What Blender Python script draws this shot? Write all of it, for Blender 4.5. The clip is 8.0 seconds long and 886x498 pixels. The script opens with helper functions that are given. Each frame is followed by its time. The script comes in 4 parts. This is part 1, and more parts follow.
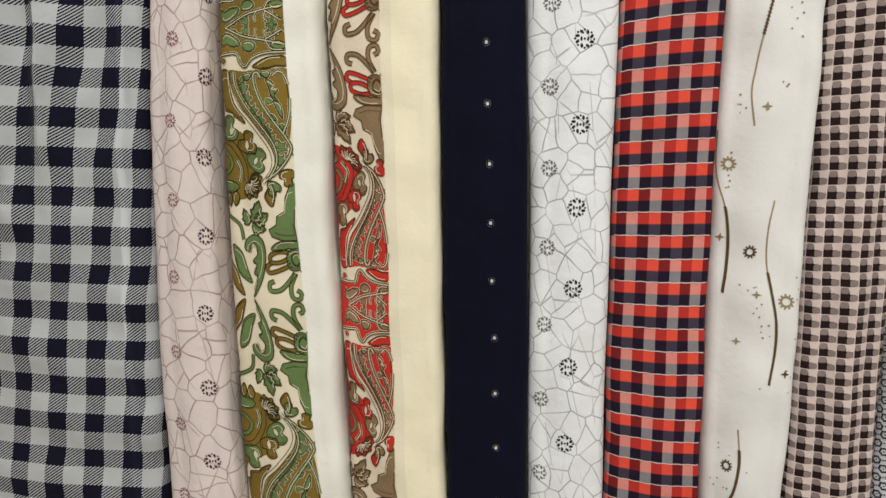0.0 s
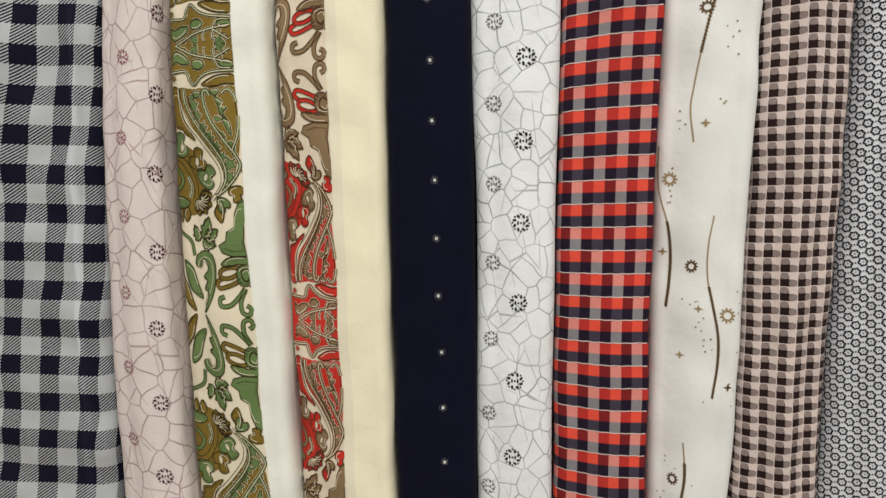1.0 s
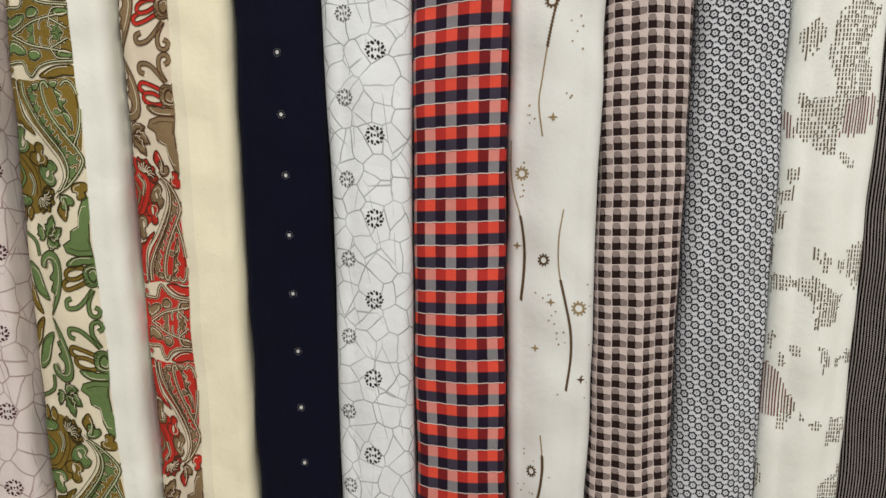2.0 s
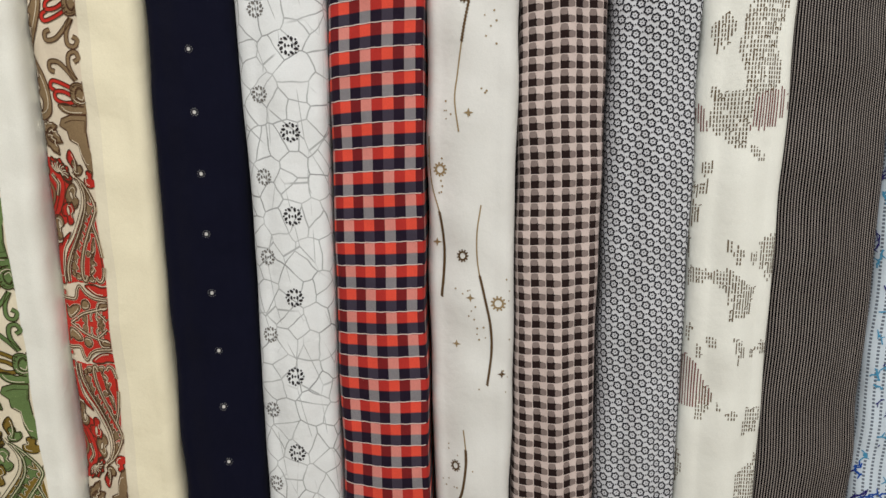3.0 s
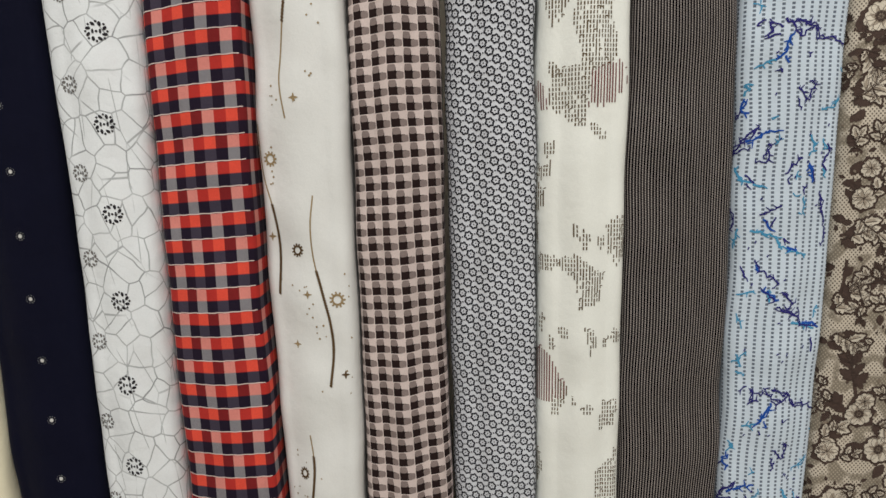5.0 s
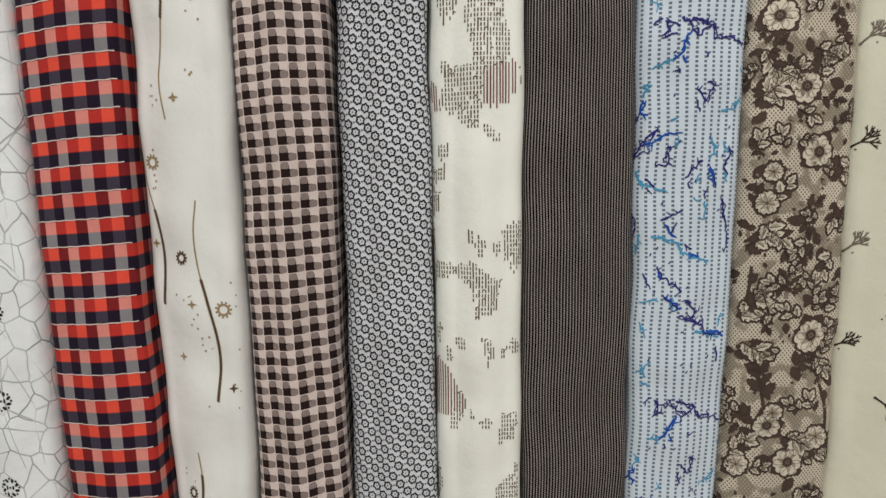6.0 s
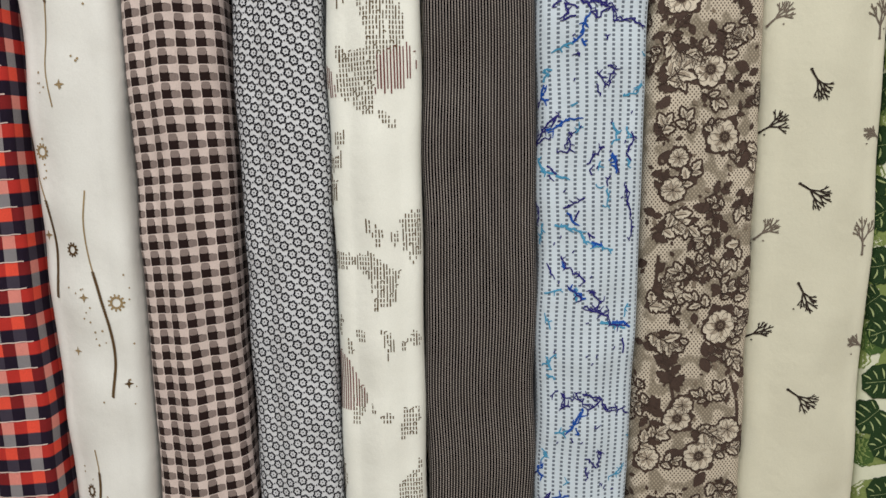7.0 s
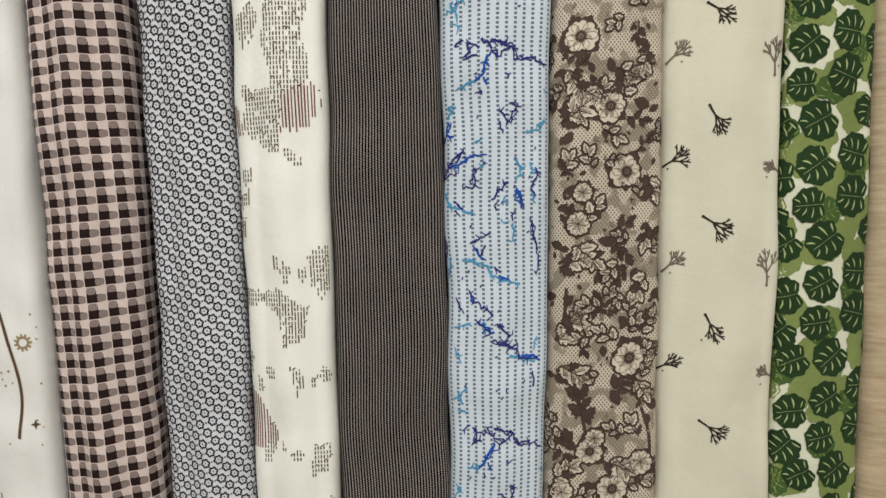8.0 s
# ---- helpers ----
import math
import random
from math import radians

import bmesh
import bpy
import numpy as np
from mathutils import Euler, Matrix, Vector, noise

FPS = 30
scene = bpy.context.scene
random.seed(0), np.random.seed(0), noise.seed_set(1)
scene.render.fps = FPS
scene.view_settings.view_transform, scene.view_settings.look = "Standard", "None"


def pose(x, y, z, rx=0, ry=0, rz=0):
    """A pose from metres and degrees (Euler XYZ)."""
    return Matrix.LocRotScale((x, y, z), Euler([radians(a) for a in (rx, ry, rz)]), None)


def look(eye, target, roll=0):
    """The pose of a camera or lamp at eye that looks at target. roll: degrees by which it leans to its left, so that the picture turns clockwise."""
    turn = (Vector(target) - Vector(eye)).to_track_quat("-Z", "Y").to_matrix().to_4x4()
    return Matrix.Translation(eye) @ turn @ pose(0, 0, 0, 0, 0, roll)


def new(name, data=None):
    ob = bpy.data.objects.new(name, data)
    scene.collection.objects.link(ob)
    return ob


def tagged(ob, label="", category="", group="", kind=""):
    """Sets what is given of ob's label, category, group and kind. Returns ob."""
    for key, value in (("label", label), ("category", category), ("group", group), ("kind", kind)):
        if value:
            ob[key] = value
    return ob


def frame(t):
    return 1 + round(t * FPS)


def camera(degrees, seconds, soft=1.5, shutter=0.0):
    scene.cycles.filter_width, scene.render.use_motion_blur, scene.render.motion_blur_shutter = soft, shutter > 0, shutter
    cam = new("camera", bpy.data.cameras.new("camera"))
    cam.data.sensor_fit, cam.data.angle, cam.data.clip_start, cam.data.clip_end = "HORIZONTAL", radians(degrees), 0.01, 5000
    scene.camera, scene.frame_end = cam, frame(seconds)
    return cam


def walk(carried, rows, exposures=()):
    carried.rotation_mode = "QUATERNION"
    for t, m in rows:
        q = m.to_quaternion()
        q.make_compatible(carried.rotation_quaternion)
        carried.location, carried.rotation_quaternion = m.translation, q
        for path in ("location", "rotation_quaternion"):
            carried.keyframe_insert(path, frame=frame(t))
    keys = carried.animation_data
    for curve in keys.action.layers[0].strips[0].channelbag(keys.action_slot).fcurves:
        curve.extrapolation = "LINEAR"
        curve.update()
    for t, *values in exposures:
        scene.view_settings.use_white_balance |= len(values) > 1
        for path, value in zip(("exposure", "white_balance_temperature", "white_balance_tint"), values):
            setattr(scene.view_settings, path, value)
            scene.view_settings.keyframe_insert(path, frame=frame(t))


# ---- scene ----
cam = camera(70.0, 8.0)
PATH = [
    (0, (0.302, -0.356, 1.233), (0.049, 1.615, 1.006), 1.5),
    (0.5, (0.315, -0.354, 1.235), (0.068, 1.619, 1.026), 0.8),
    (1, (0.331, -0.355, 1.238), (0.084, 1.62, 1.037), 1.3),
    (1.5, (0.35, -0.353, 1.236), (0.184, 1.63, 1.038), 1.3),
    (2, (0.387, -0.345, 1.239), (0.277, 1.641, 1.026), 1.0),
    (2.2, (0.392, -0.345, 1.239), (0.309, 1.642, 1.028), 1.0),
    (3.3, (0.441, -0.34, 1.244), (0.376, 1.643, 0.992), 0.1),
    (3.5, (0.452, -0.338, 1.24), (0.392, 1.646, 0.995), -0.2),
    (4, (0.469, -0.331, 1.236), (0.432, 1.653, 0.983), -0.5),
    (4.2, (0.475, -0.33, 1.238), (0.457, 1.654, 0.986), -0.7),
    (5.3, (0.516, -0.316, 1.234), (0.482, 1.67, 0.995), -1.6),
    (5.5, (0.525, -0.313, 1.233), (0.499, 1.674, 1.0), -1.6),
    (6, (0.55, -0.307, 1.233), (0.561, 1.68, 1.009), -1.4),
    (6.5, (0.577, -0.302, 1.23), (0.6, 1.685, 1.003), -1.5),
    (7, (0.598, -0.3, 1.226), (0.612, 1.687, 1.002), -1.7),
    (7.5, (0.616, -0.302, 1.227), (0.637, 1.691, 1.052), -2.1),
    (8, (0.637, -0.302, 1.231), (0.686, 1.691, 1.076), -2.2),
]
walk(cam, [(t, look(eye, target, roll)) for t, eye, target, roll in PATH],
     exposures=((0, -0.06, 6600, 10), (1, -0.06, 6600, 10), (2, -0.14, 6550, 10), (4, -0.17, 6500, 11), (5.5, -0.25, 6500, 10), (6.2, -0.24, 6500, 10), (7, -0.09, 6550, 10), (8, -0.05, 6600, 10)))


# ---- world, lamps, exposure ----
world = bpy.data.worlds.new("shop_air")
scene.world = world
world.use_nodes = True
world.node_tree.nodes["Background"].inputs["Color"].default_value = (0.9, 0.95, 1.0, 1)
world.node_tree.nodes["Background"].inputs["Strength"].default_value = 0.3


def ceiling_lamp(x, y, power, w, d, colour):
    data = bpy.data.lights.new("ceiling_lamp", "AREA")
    data.shape, data.size, data.size_y, data.energy, data.color = "RECTANGLE", w, d, power, colour
    ob = new("ceiling_lamp", data)
    ob.matrix_world = look((x, y, 2.66), (x, y + 0.25, 1.2))
    return ob


ceiling_lamp(0.0, -1.25, 26.0, 1.3, 0.5, (0.98, 0.968, 0.955))
ceiling_lamp(1.1, -1.25, 26.0, 1.3, 0.5, (0.98, 0.968, 0.955))


# ---- materials ----
def srgb(r, g, b):
    """Linear colour from 8-bit values."""
    out = []
    for c in (r, g, b):
        c /= 255.0
        out.append(c / 12.92 if c <= 0.04045 else ((c + 0.055) / 1.055) ** 2.4)
    return (*out, 1.0)


class Nodes:
    """Short hand for node trees."""

    def __init__(self, name):
        self.mat = bpy.data.materials.new(name)
        self.mat.use_nodes = True
        self.tree = self.mat.node_tree
        self.bsdf = self.tree.nodes["Principled BSDF"]

    def put(self, kind, operation=""):
        node = self.tree.nodes.new(kind)
        if operation:
            node.operation = operation
        return node

    def join(self, value, socket):
        if isinstance(value, bpy.types.NodeSocket):
            self.tree.links.new(value, socket)
        elif value is not None:
            socket.default_value = value

    def math(self, op, a, b=None, c=None):
        node = self.put("ShaderNodeMath", operation=op)
        for i, v in enumerate((a, b, c)):
            self.join(v, node.inputs[i])
        return node.outputs[0]

    def mix(self, fac, a, b, blend="MIX"):
        node = self.put("ShaderNodeMix")
        node.data_type, node.blend_type = "RGBA", blend
        self.join(fac, node.inputs[0])
        self.join(a, node.inputs[6])
        self.join(b, node.inputs[7])
        return node.outputs[2]

    def uv(self):
        """Metres across and up the cloth, as two sockets."""
        sep = self.put("ShaderNodeSeparateXYZ")
        self.tree.links.new(self.put("ShaderNodeUVMap").outputs[0], sep.inputs[0])
        return sep.outputs[0], sep.outputs[1]

    def vec(self, x, y, z=0.0):
        node = self.put("ShaderNodeCombineXYZ")
        for i, v in enumerate((x, y, z)):
            self.join(v, node.inputs[i])
        return node.outputs[0]

    def noise(self, vector, scale, detail=3.0, rough=0.6):
        node = self.put("ShaderNodeTexNoise")
        self.join(vector, node.inputs["Vector"])
        node.inputs["Scale"].default_value, node.inputs["Detail"].default_value = scale, detail
        node.inputs["Roughness"].default_value = rough
        return node.outputs["Fac"]

    def place(self):
        return self.put("ShaderNodeNewGeometry").outputs["Position"]

    def ramp(self, value, lo, hi, a=0.0, b=1.0):
        node = self.put("ShaderNodeMapRange")
        for i, v in enumerate((value, lo, hi, a, b)):
            self.join(v, node.inputs[i])
        return node.outputs[0]

    def cloth(self, colour, vary=0.10, rough=0.9, sheen=0.03, bump=0.10):
        """Finish a woven cloth: tone that drifts in two scales, thread grain and soft creases."""
        pos = self.place()
        drift = self.ramp(self.noise(pos, 22.0), 0.3, 0.7, 1 - vary, 1 + vary * 0.4)
        grain = self.ramp(self.noise(pos, 1900.0, 2.0), 0.3, 0.7, 1 - vary * 0.8, 1 + vary * 0.8)
        tone = self.math("MULTIPLY", drift, grain)
        out = self.put("ShaderNodeVectorMath", operation="SCALE")
        self.join(colour[:3] if isinstance(colour, tuple) else colour, out.inputs[0])
        self.join(tone, out.inputs[3])
        self.tree.links.new(out.outputs[0], self.bsdf.inputs["Base Color"])
        self.bsdf.inputs["Roughness"].default_value = rough
        self.bsdf.inputs["Specular IOR Level"].default_value = 0.12
        self.bsdf.inputs["Sheen Weight"].default_value = sheen
        self.bsdf.inputs["Sheen Roughness"].default_value = 0.4
        crease = self.noise(pos, 45.0, 4.0)
        fine = self.noise(pos, 1400.0, 2.0)
        both = self.math("ADD", self.math("MULTIPLY", crease, 1.0), self.math("MULTIPLY", fine, 0.06))
        node = self.put("ShaderNodeBump")
        node.inputs["Strength"].default_value, node.inputs["Distance"].default_value = bump * 3.0, 0.004
        self.join(both, node.inputs["Height"])
        self.tree.links.new(node.outputs[0], self.bsdf.inputs["Normal"])
        return self.mat


def plain_cloth(name, colour, **kw):
    n = Nodes(name)
    return n.cloth(colour, **kw)


def ink(name, r, g, b, vary=0.18):
    """Printed colour soaked into the cloth."""
    return plain_cloth(name, srgb(r, g, b), vary=vary, sheen=0.02)


def below(n, value, limit):
    return n.math("LESS_THAN", value, limit)


def gingham_cloth():
    n = Nodes("gingham_twill")
    u, v = n.uv()
    pu = n.math("DIVIDE", n.math("SUBTRACT", n.math("SUBTRACT", u, 0.0207 - 0.006), n.math("MULTIPLY", n.math("SUBTRACT", v, 1.155), 0.085)), 0.0250)
    pv = n.math("DIVIDE", n.math("SUBTRACT", v, 1.155 - 0.006), 0.0240)
    a, b = below(n, n.math("FRACT", pu), 0.5), below(n, n.math("FRACT", pv), 0.5)
    hatch = below(n, n.math("FRACT", n.math("DIVIDE", n.math("SUBTRACT", v, n.math("MULTIPLY", u, 0.75)), 0.00190)), 0.44)
    white, navy = srgb(180, 185, 188), srgb(18, 19, 36)
    half = n.mix(hatch, navy, white)
    both = n.math("MULTIPLY", a, b)
    one = n.math("MAXIMUM", a, b)
    return n.cloth(n.mix(both, n.mix(one, navy, half), white), vary=0.08)


def crackle_cloth(name, ground, line, seed, size=0.0118):
    n = Nodes(name)
    u, v = n.uv()
    base = n.vec(u, v, seed)
    wob = n.put("ShaderNodeTexNoise")
    n.join(base, wob.inputs["Vector"])
    wob.inputs["Scale"].default_value, wob.inputs["Detail"].default_value = 70.0, 1.5
    shift = n.put("ShaderNodeVectorMath", operation="MULTIPLY_ADD")
    n.tree.links.new(wob.outputs["Color"], shift.inputs[0])
    shift.inputs[1].default_value = (0.0045, 0.0045, 0.0)
    n.tree.links.new(n.vec(n.math("ADD", u, seed), n.math("MULTIPLY", v, 0.92)), shift.inputs[2])
    cell = n.put("ShaderNodeTexVoronoi")
    cell.voronoi_dimensions, cell.feature = "2D", "DISTANCE_TO_EDGE"
    n.tree.links.new(shift.outputs[0], cell.inputs["Vector"])
    cell.inputs["Scale"].default_value = 1.0 / size
    cell.inputs["Randomness"].default_value = 1.0
    fac = n.ramp(cell.outputs["Distance"], 0.014, 0.040, 1.0, 0.0)
    fade = n.ramp(n.noise(n.vec(u, v), 60.0, 1.0), 0.35, 0.65, 0.55, 1.0)
    shard = n.put("ShaderNodeTexVoronoi")
    shard.voronoi_dimensions, shard.feature = "2D", "DISTANCE_TO_EDGE"
    n.tree.links.new(n.vec(n.math("ADD", n.math("MULTIPLY", u, 1.5), n.math("MULTIPLY", v, 0.35)), n.math("SUBTRACT", n.math("MULTIPLY", v, 0.55), n.math("MULTIPLY", u, 0.2))), shard.inputs["Vector"])
    shard.inputs["Scale"].default_value = 0.62 / size
    some = n.ramp(n.noise(n.vec(u, n.math("ADD", v, seed)), 45.0, 1.0), 0.46, 0.56)
    thin = n.math("MULTIPLY", n.ramp(shard.outputs["Distance"], 0.008, 0.024, 0.75, 0.0), some)
    fac = n.math("MAXIMUM", n.math("MULTIPLY", fac, fade), thin)
    return n.cloth(n.mix(fac, ground, line), vary=0.05)


def check_cloth():
    n = Nodes("red_navy_check")
    u, v = n.uv()
    lean = n.math("MULTIPLY", u, n.math("ADD", n.math("MULTIPLY", n.math("SUBTRACT", v, 1.2), 0.3), 0.045))
    row = n.math("DIVIDE", n.math("SUBTRACT", n.math("SUBTRACT", v, lean), 1.281), 0.01285)
    j, f = n.math("FLOOR", row), n.math("FRACT", row)
    col = n.math("DIVIDE", n.math("ADD", u, 0.0162 + 0.00295), 0.0059)
    c = n.math("FLOOR", col)
    light = below(n, n.math("FLOORED_MODULO", c, 2.0), 0.5)
    k = n.math("FLOOR", n.math("DIVIDE", n.math("ADD", c, 1.0), 2.0))
    par = below(n, n.math("FLOORED_MODULO", n.math("ADD", k, j), 2.0), 0.5)
    navy_row = n.ramp(f, 0.50, 0.54, 1.0, 0.0)
    pink, grey = srgb(222, 140, 130), srgb(142, 140, 144)
    orange, slate = srgb(230, 84, 66), srgb(66, 60, 74)
    red, dark_red, navy = srgb(186, 54, 48), srgb(126, 36, 38), srgb(34, 26, 42)
    weave = below(n, n.math("FRACT", n.math("DIVIDE", n.math("ADD", u, v), 0.0011)), 0.4)
    grey = n.mix(n.math("MULTIPLY", weave, 0.35), grey, slate)
    upper = n.mix(light, n.mix(par, red, dark_red), n.mix(par, orange, pink))
    lower = n.mix(light, navy, n.mix(par, slate, grey))
    body = n.mix(navy_row, upper, lower)
    return n.cloth(body, vary=0.10)


def basket_cloth():
    """Light squares, dark squares and rounded half-tone blocks whose corners turn like a pinwheel."""
    n = Nodes("brown_basket_weave")
    u, v = n.uv()
    wob = n.math("MULTIPLY", n.math("SUBTRACT", n.noise(n.vec(u, v), 150.0, 1.0), 0.5), 0.05)
    du0, dv0 = n.math("SUBTRACT", u, 0.0056), n.math("SUBTRACT", v, 1.2332)
    au = n.math("ADD", n.math("DIVIDE", n.math("ADD", du0, n.math("MULTIPLY", dv0, 0.035)), 0.0087), n.math("ADD", wob, 0.25))
    av = n.math("ADD", n.math("DIVIDE", n.math("SUBTRACT", dv0, n.math("MULTIPLY", du0, 0.048)), 0.00768), n.math("ADD", wob, 0.25))
    fu, fv = n.math("FRACT", au), n.math("FRACT", av)
    a, b = below(n, fu, 0.51), below(n, fv, 0.51)
    white_square = n.math("MULTIPLY", a, b)
    dark_square = n.math("MULTIPLY", n.math("SUBTRACT", 1.0, a), n.math("SUBTRACT", 1.0, b))
    dark, white = srgb(40, 28, 27), srgb(214, 199, 194)
    ribs = n.ramp(n.math("SINE", n.math("MULTIPLY", n.math("ADD", n.math("MULTIPLY", u, a), n.math("MULTIPLY", v, b)), 6.28318 / 0.0006)), -1.0, 1.0)
    grey = n.mix(ribs, srgb(122, 109, 105), srgb(152, 138, 134))
    x = n.math("SUBTRACT", n.math("FRACT", n.math("MULTIPLY", au, 2.0)), 0.5)
    y = n.math("SUBTRACT", n.math("FRACT", n.math("MULTIPLY", av, 2.0)), 0.5)
    across = n.math("ADD", n.math("MULTIPLY", y, b), n.math("MULTIPLY", x, n.math("SUBTRACT", 1.0, b)))
    side = n.math("GREATER_THAN", across, 0.0)
    along = n.math("ADD", n.math("MULTIPLY", x, b), n.math("MULTIPLY", y, n.math("SUBTRACT", 1.0, b)))
    inside = below(n, n.math("ADD", n.math("POWER", n.math("ABSOLUTE", n.math("MULTIPLY", along, 0.96)), 4.0), n.math("POWER", n.math("ABSOLUTE", n.math("ADD", across, 0.03)), 4.0)), 0.036)
    block = n.mix(inside, n.mix(side, dark, white), grey)
    return n.cloth(n.mix(dark_square, n.mix(white_square, block, white), dark), vary=0.10)


def beaded_thread():
    """Pale thread that comes up in small beads between the dark ones."""
    n = Nodes("pale_beaded_thread")
    sep = n.put("ShaderNodeSeparateXYZ")
    n.tree.links.new(n.place(), sep.inputs[0])
    beads = n.ramp(n.math("SINE", n.math("MULTIPLY", n.math("ADD", sep.outputs[2], n.math("MULTIPLY", sep.outputs[0], 0.37)), 6.28318 / 0.0012)), -1.0, 0.3)
    strong = n.ramp(n.noise(n.vec(n.math("MULTIPLY", sep.outputs[0], 6.0), sep.outputs[2]), 40.0, 2.0), 0.3, 0.7, 0.7, 1.0)
    return n.cloth(n.mix(n.math("MULTIPLY", beads, strong), srgb(98, 91, 88), srgb(170, 163, 159)), vary=0.10)


def dotted_cloth():
    n = Nodes("pale_blue_dotted")
    u, v = n.uv()
    fu = n.math("FRACT", n.math("DIVIDE", n.math("ADD", u, 0.0264), 0.00405))
    fv = n.math("FRACT", n.math("DIVIDE", v, 0.0021))
    dot = n.math("MULTIPLY", n.ramp(n.math("ABSOLUTE", n.math("SUBTRACT", fu, 0.5)), 0.14, 0.20, 1.0, 0.0),
                 n.ramp(n.math("ABSOLUTE", n.math("SUBTRACT", fv, 0.5)), 0.25, 0.34, 1.0, 0.0))
    return n.cloth(n.mix(n.math("MULTIPLY", dot, 0.95), srgb(206, 220, 232), srgb(92, 102, 116)), vary=0.05)


def net_cloth():
    n = Nodes("greige_lace_net")
    u, v = n.uv()
    p = 0.00092
    a = n.math("SINE", n.math("MULTIPLY", u, 3.14159 / p))
    b = n.math("SINE", n.math("MULTIPLY", v, 3.14159 / (p * 1.25)))
    net = n.ramp(n.math("MULTIPLY", a, b), 0.22, 0.5)
    patch = n.ramp(n.noise(n.vec(u, v), 95.0, 1.0), 0.50, 0.56)
    ground = n.mix(patch, srgb(204, 194, 177), srgb(134, 125, 110))
    hole = n.mix(patch, srgb(88, 77, 68), srgb(172, 162, 146))
    return n.cloth(n.mix(n.math("MULTIPLY", net, 0.95), ground, hole), vary=0.12)


def two_tone_cloth(name, ground, plain, at, slope, band=0.0, band_tone=None):
    """A printed ground, then a plain width past the line u = at + slope * (v - 1.2)."""
    n = Nodes(name)
    u, v = n.uv()
    d = n.math("SUBTRACT", n.math("SUBTRACT", u, at), n.math("MULTIPLY", n.math("SUBTRACT", v, 1.2), slope))
    col = n.mix(n.math("GREATER_THAN", d, 0.0), ground, plain)
    if band:
        col = n.mix(n.math("MULTIPLY", n.math("GREATER_THAN", d, 0.0), below(n, d, band)), col, band_tone)
    return n.cloth(col, vary=0.04, bump=0.09)


def slub_cloth():
    n = Nodes("beige_slub")
    u, v = n.uv()
    streak = n.noise(n.vec(n.math("MULTIPLY", u, 0.12), v), 420.0, 3.0)
    return n.cloth(n.mix(n.ramp(streak, 0.35, 0.7), srgb(196, 180, 152), srgb(172, 152, 124)), vary=0.08)


def wall_paint(name, r, g, b):
    n = Nodes(name)
    pos = n.place()
    n.join(n.mix(n.ramp(n.noise(pos, 3.0), 0.3, 0.7, 0.0, 0.25), srgb(r, g, b), srgb(r * 0.9, g * 0.9, b * 0.88)), n.bsdf.inputs["Base Color"])
    n.bsdf.inputs["Roughness"].default_value = 0.8
    node = n.put("ShaderNodeBump")
    node.inputs["Strength"].default_value, node.inputs["Distance"].default_value = 0.2, 0.002
    n.join(n.noise(pos, 160.0), node.inputs["Height"])
    n.tree.links.new(node.outputs[0], n.bsdf.inputs["Normal"])
    return n.mat


def wood(name):
    n = Nodes(name)
    sep = n.put("ShaderNodeSeparateXYZ")
    n.tree.links.new(n.place(), sep.inputs[0])
    grain = n.noise(n.vec(n.math("MULTIPLY", sep.outputs[0], 1.2), n.math("MULTIPLY", sep.outputs[1], 18.0), n.math("MULTIPLY", sep.outputs[2], 18.0)), 4.0, 5.0)
    n.join(n.mix(grain, srgb(120, 84, 56), srgb(168, 126, 88)), n.bsdf.inputs["Base Color"])
    n.bsdf.inputs["Roughness"].default_value = 0.5
    return n.mat


# ---- room ----
def part(name, verts, faces, material, parent=None, label=""):
    me = bpy.data.meshes.new(name)
    me.from_pydata(verts, [], faces)
    me.materials.append(material)
    ob = new(name, me)
    ob.parent = parent
    return tagged(ob, label)


def box(name, lo, hi, material, bevel=0.0, parent=None):
    bm = bmesh.new()
    size = [h - l for l, h in zip(lo, hi)]
    mid = [(h + l) / 2 for l, h in zip(lo, hi)]
    bmesh.ops.create_cube(bm, size=1.0, matrix=Matrix.Translation(mid) @ Matrix.Diagonal((*size, 1)))
    if bevel:
        bmesh.ops.bevel(bm, geom=list(bm.edges), offset=bevel, segments=2, affect="EDGES")
    me = bpy.data.meshes.new(name)
    bm.to_mesh(me)
    bm.free()
    me.materials.append(material)
    ob = new(name, me)
    ob.parent = parent
    return ob


paint, board = wall_paint("wall_paint", 226, 222, 212), wood("shelf_wood")
# Floor, ceiling and outer walls stay out of view; added to bounce lamp light.
tagged(box("floor", (-2.2, -2.8, -0.1), (3.0, 0.25, 0.0), wall_paint("floor_tile", 168, 160, 150)), "plain pale floor, unseen, added to enclose the light", "floor", kind="structure")
tagged(box("ceiling", (-2.2, -2.8, 2.7), (3.0, 0.25, 2.8), paint), "plain white ceiling, unseen, added to enclose the light", "ceiling", kind="structure")
tagged(box("wall_north", (-2.2, 0.15, 0.0), (3.0, 0.25, 2.7), paint), "plain wall behind the row of fabrics", "wall", kind="structure")
tagged(box("wall_south", (-2.2, -2.9, 0.0), (3.0, -2.8, 2.7), paint), "plain painted wall, unseen, added to bounce light", "wall", kind="structure")
tagged(box("wall_west", (-2.3, -2.8, 0.0), (-2.2, 0.15, 2.7), paint), "plain painted wall, unseen, added to bounce light", "wall", kind="structure")
tagged(box("wall_east", (3.0, -2.8, 0.0), (3.1, 0.15, 2.7), paint), "plain painted wall, unseen, added to bounce light", "wall", kind="structure")
tagged(box("shelf_base", (-0.6, -0.06, 0.0), (1.5, 0.15, 0.86), board, 0.004), "brown wooden base that the fabrics stand on", "shelf", kind="structure")


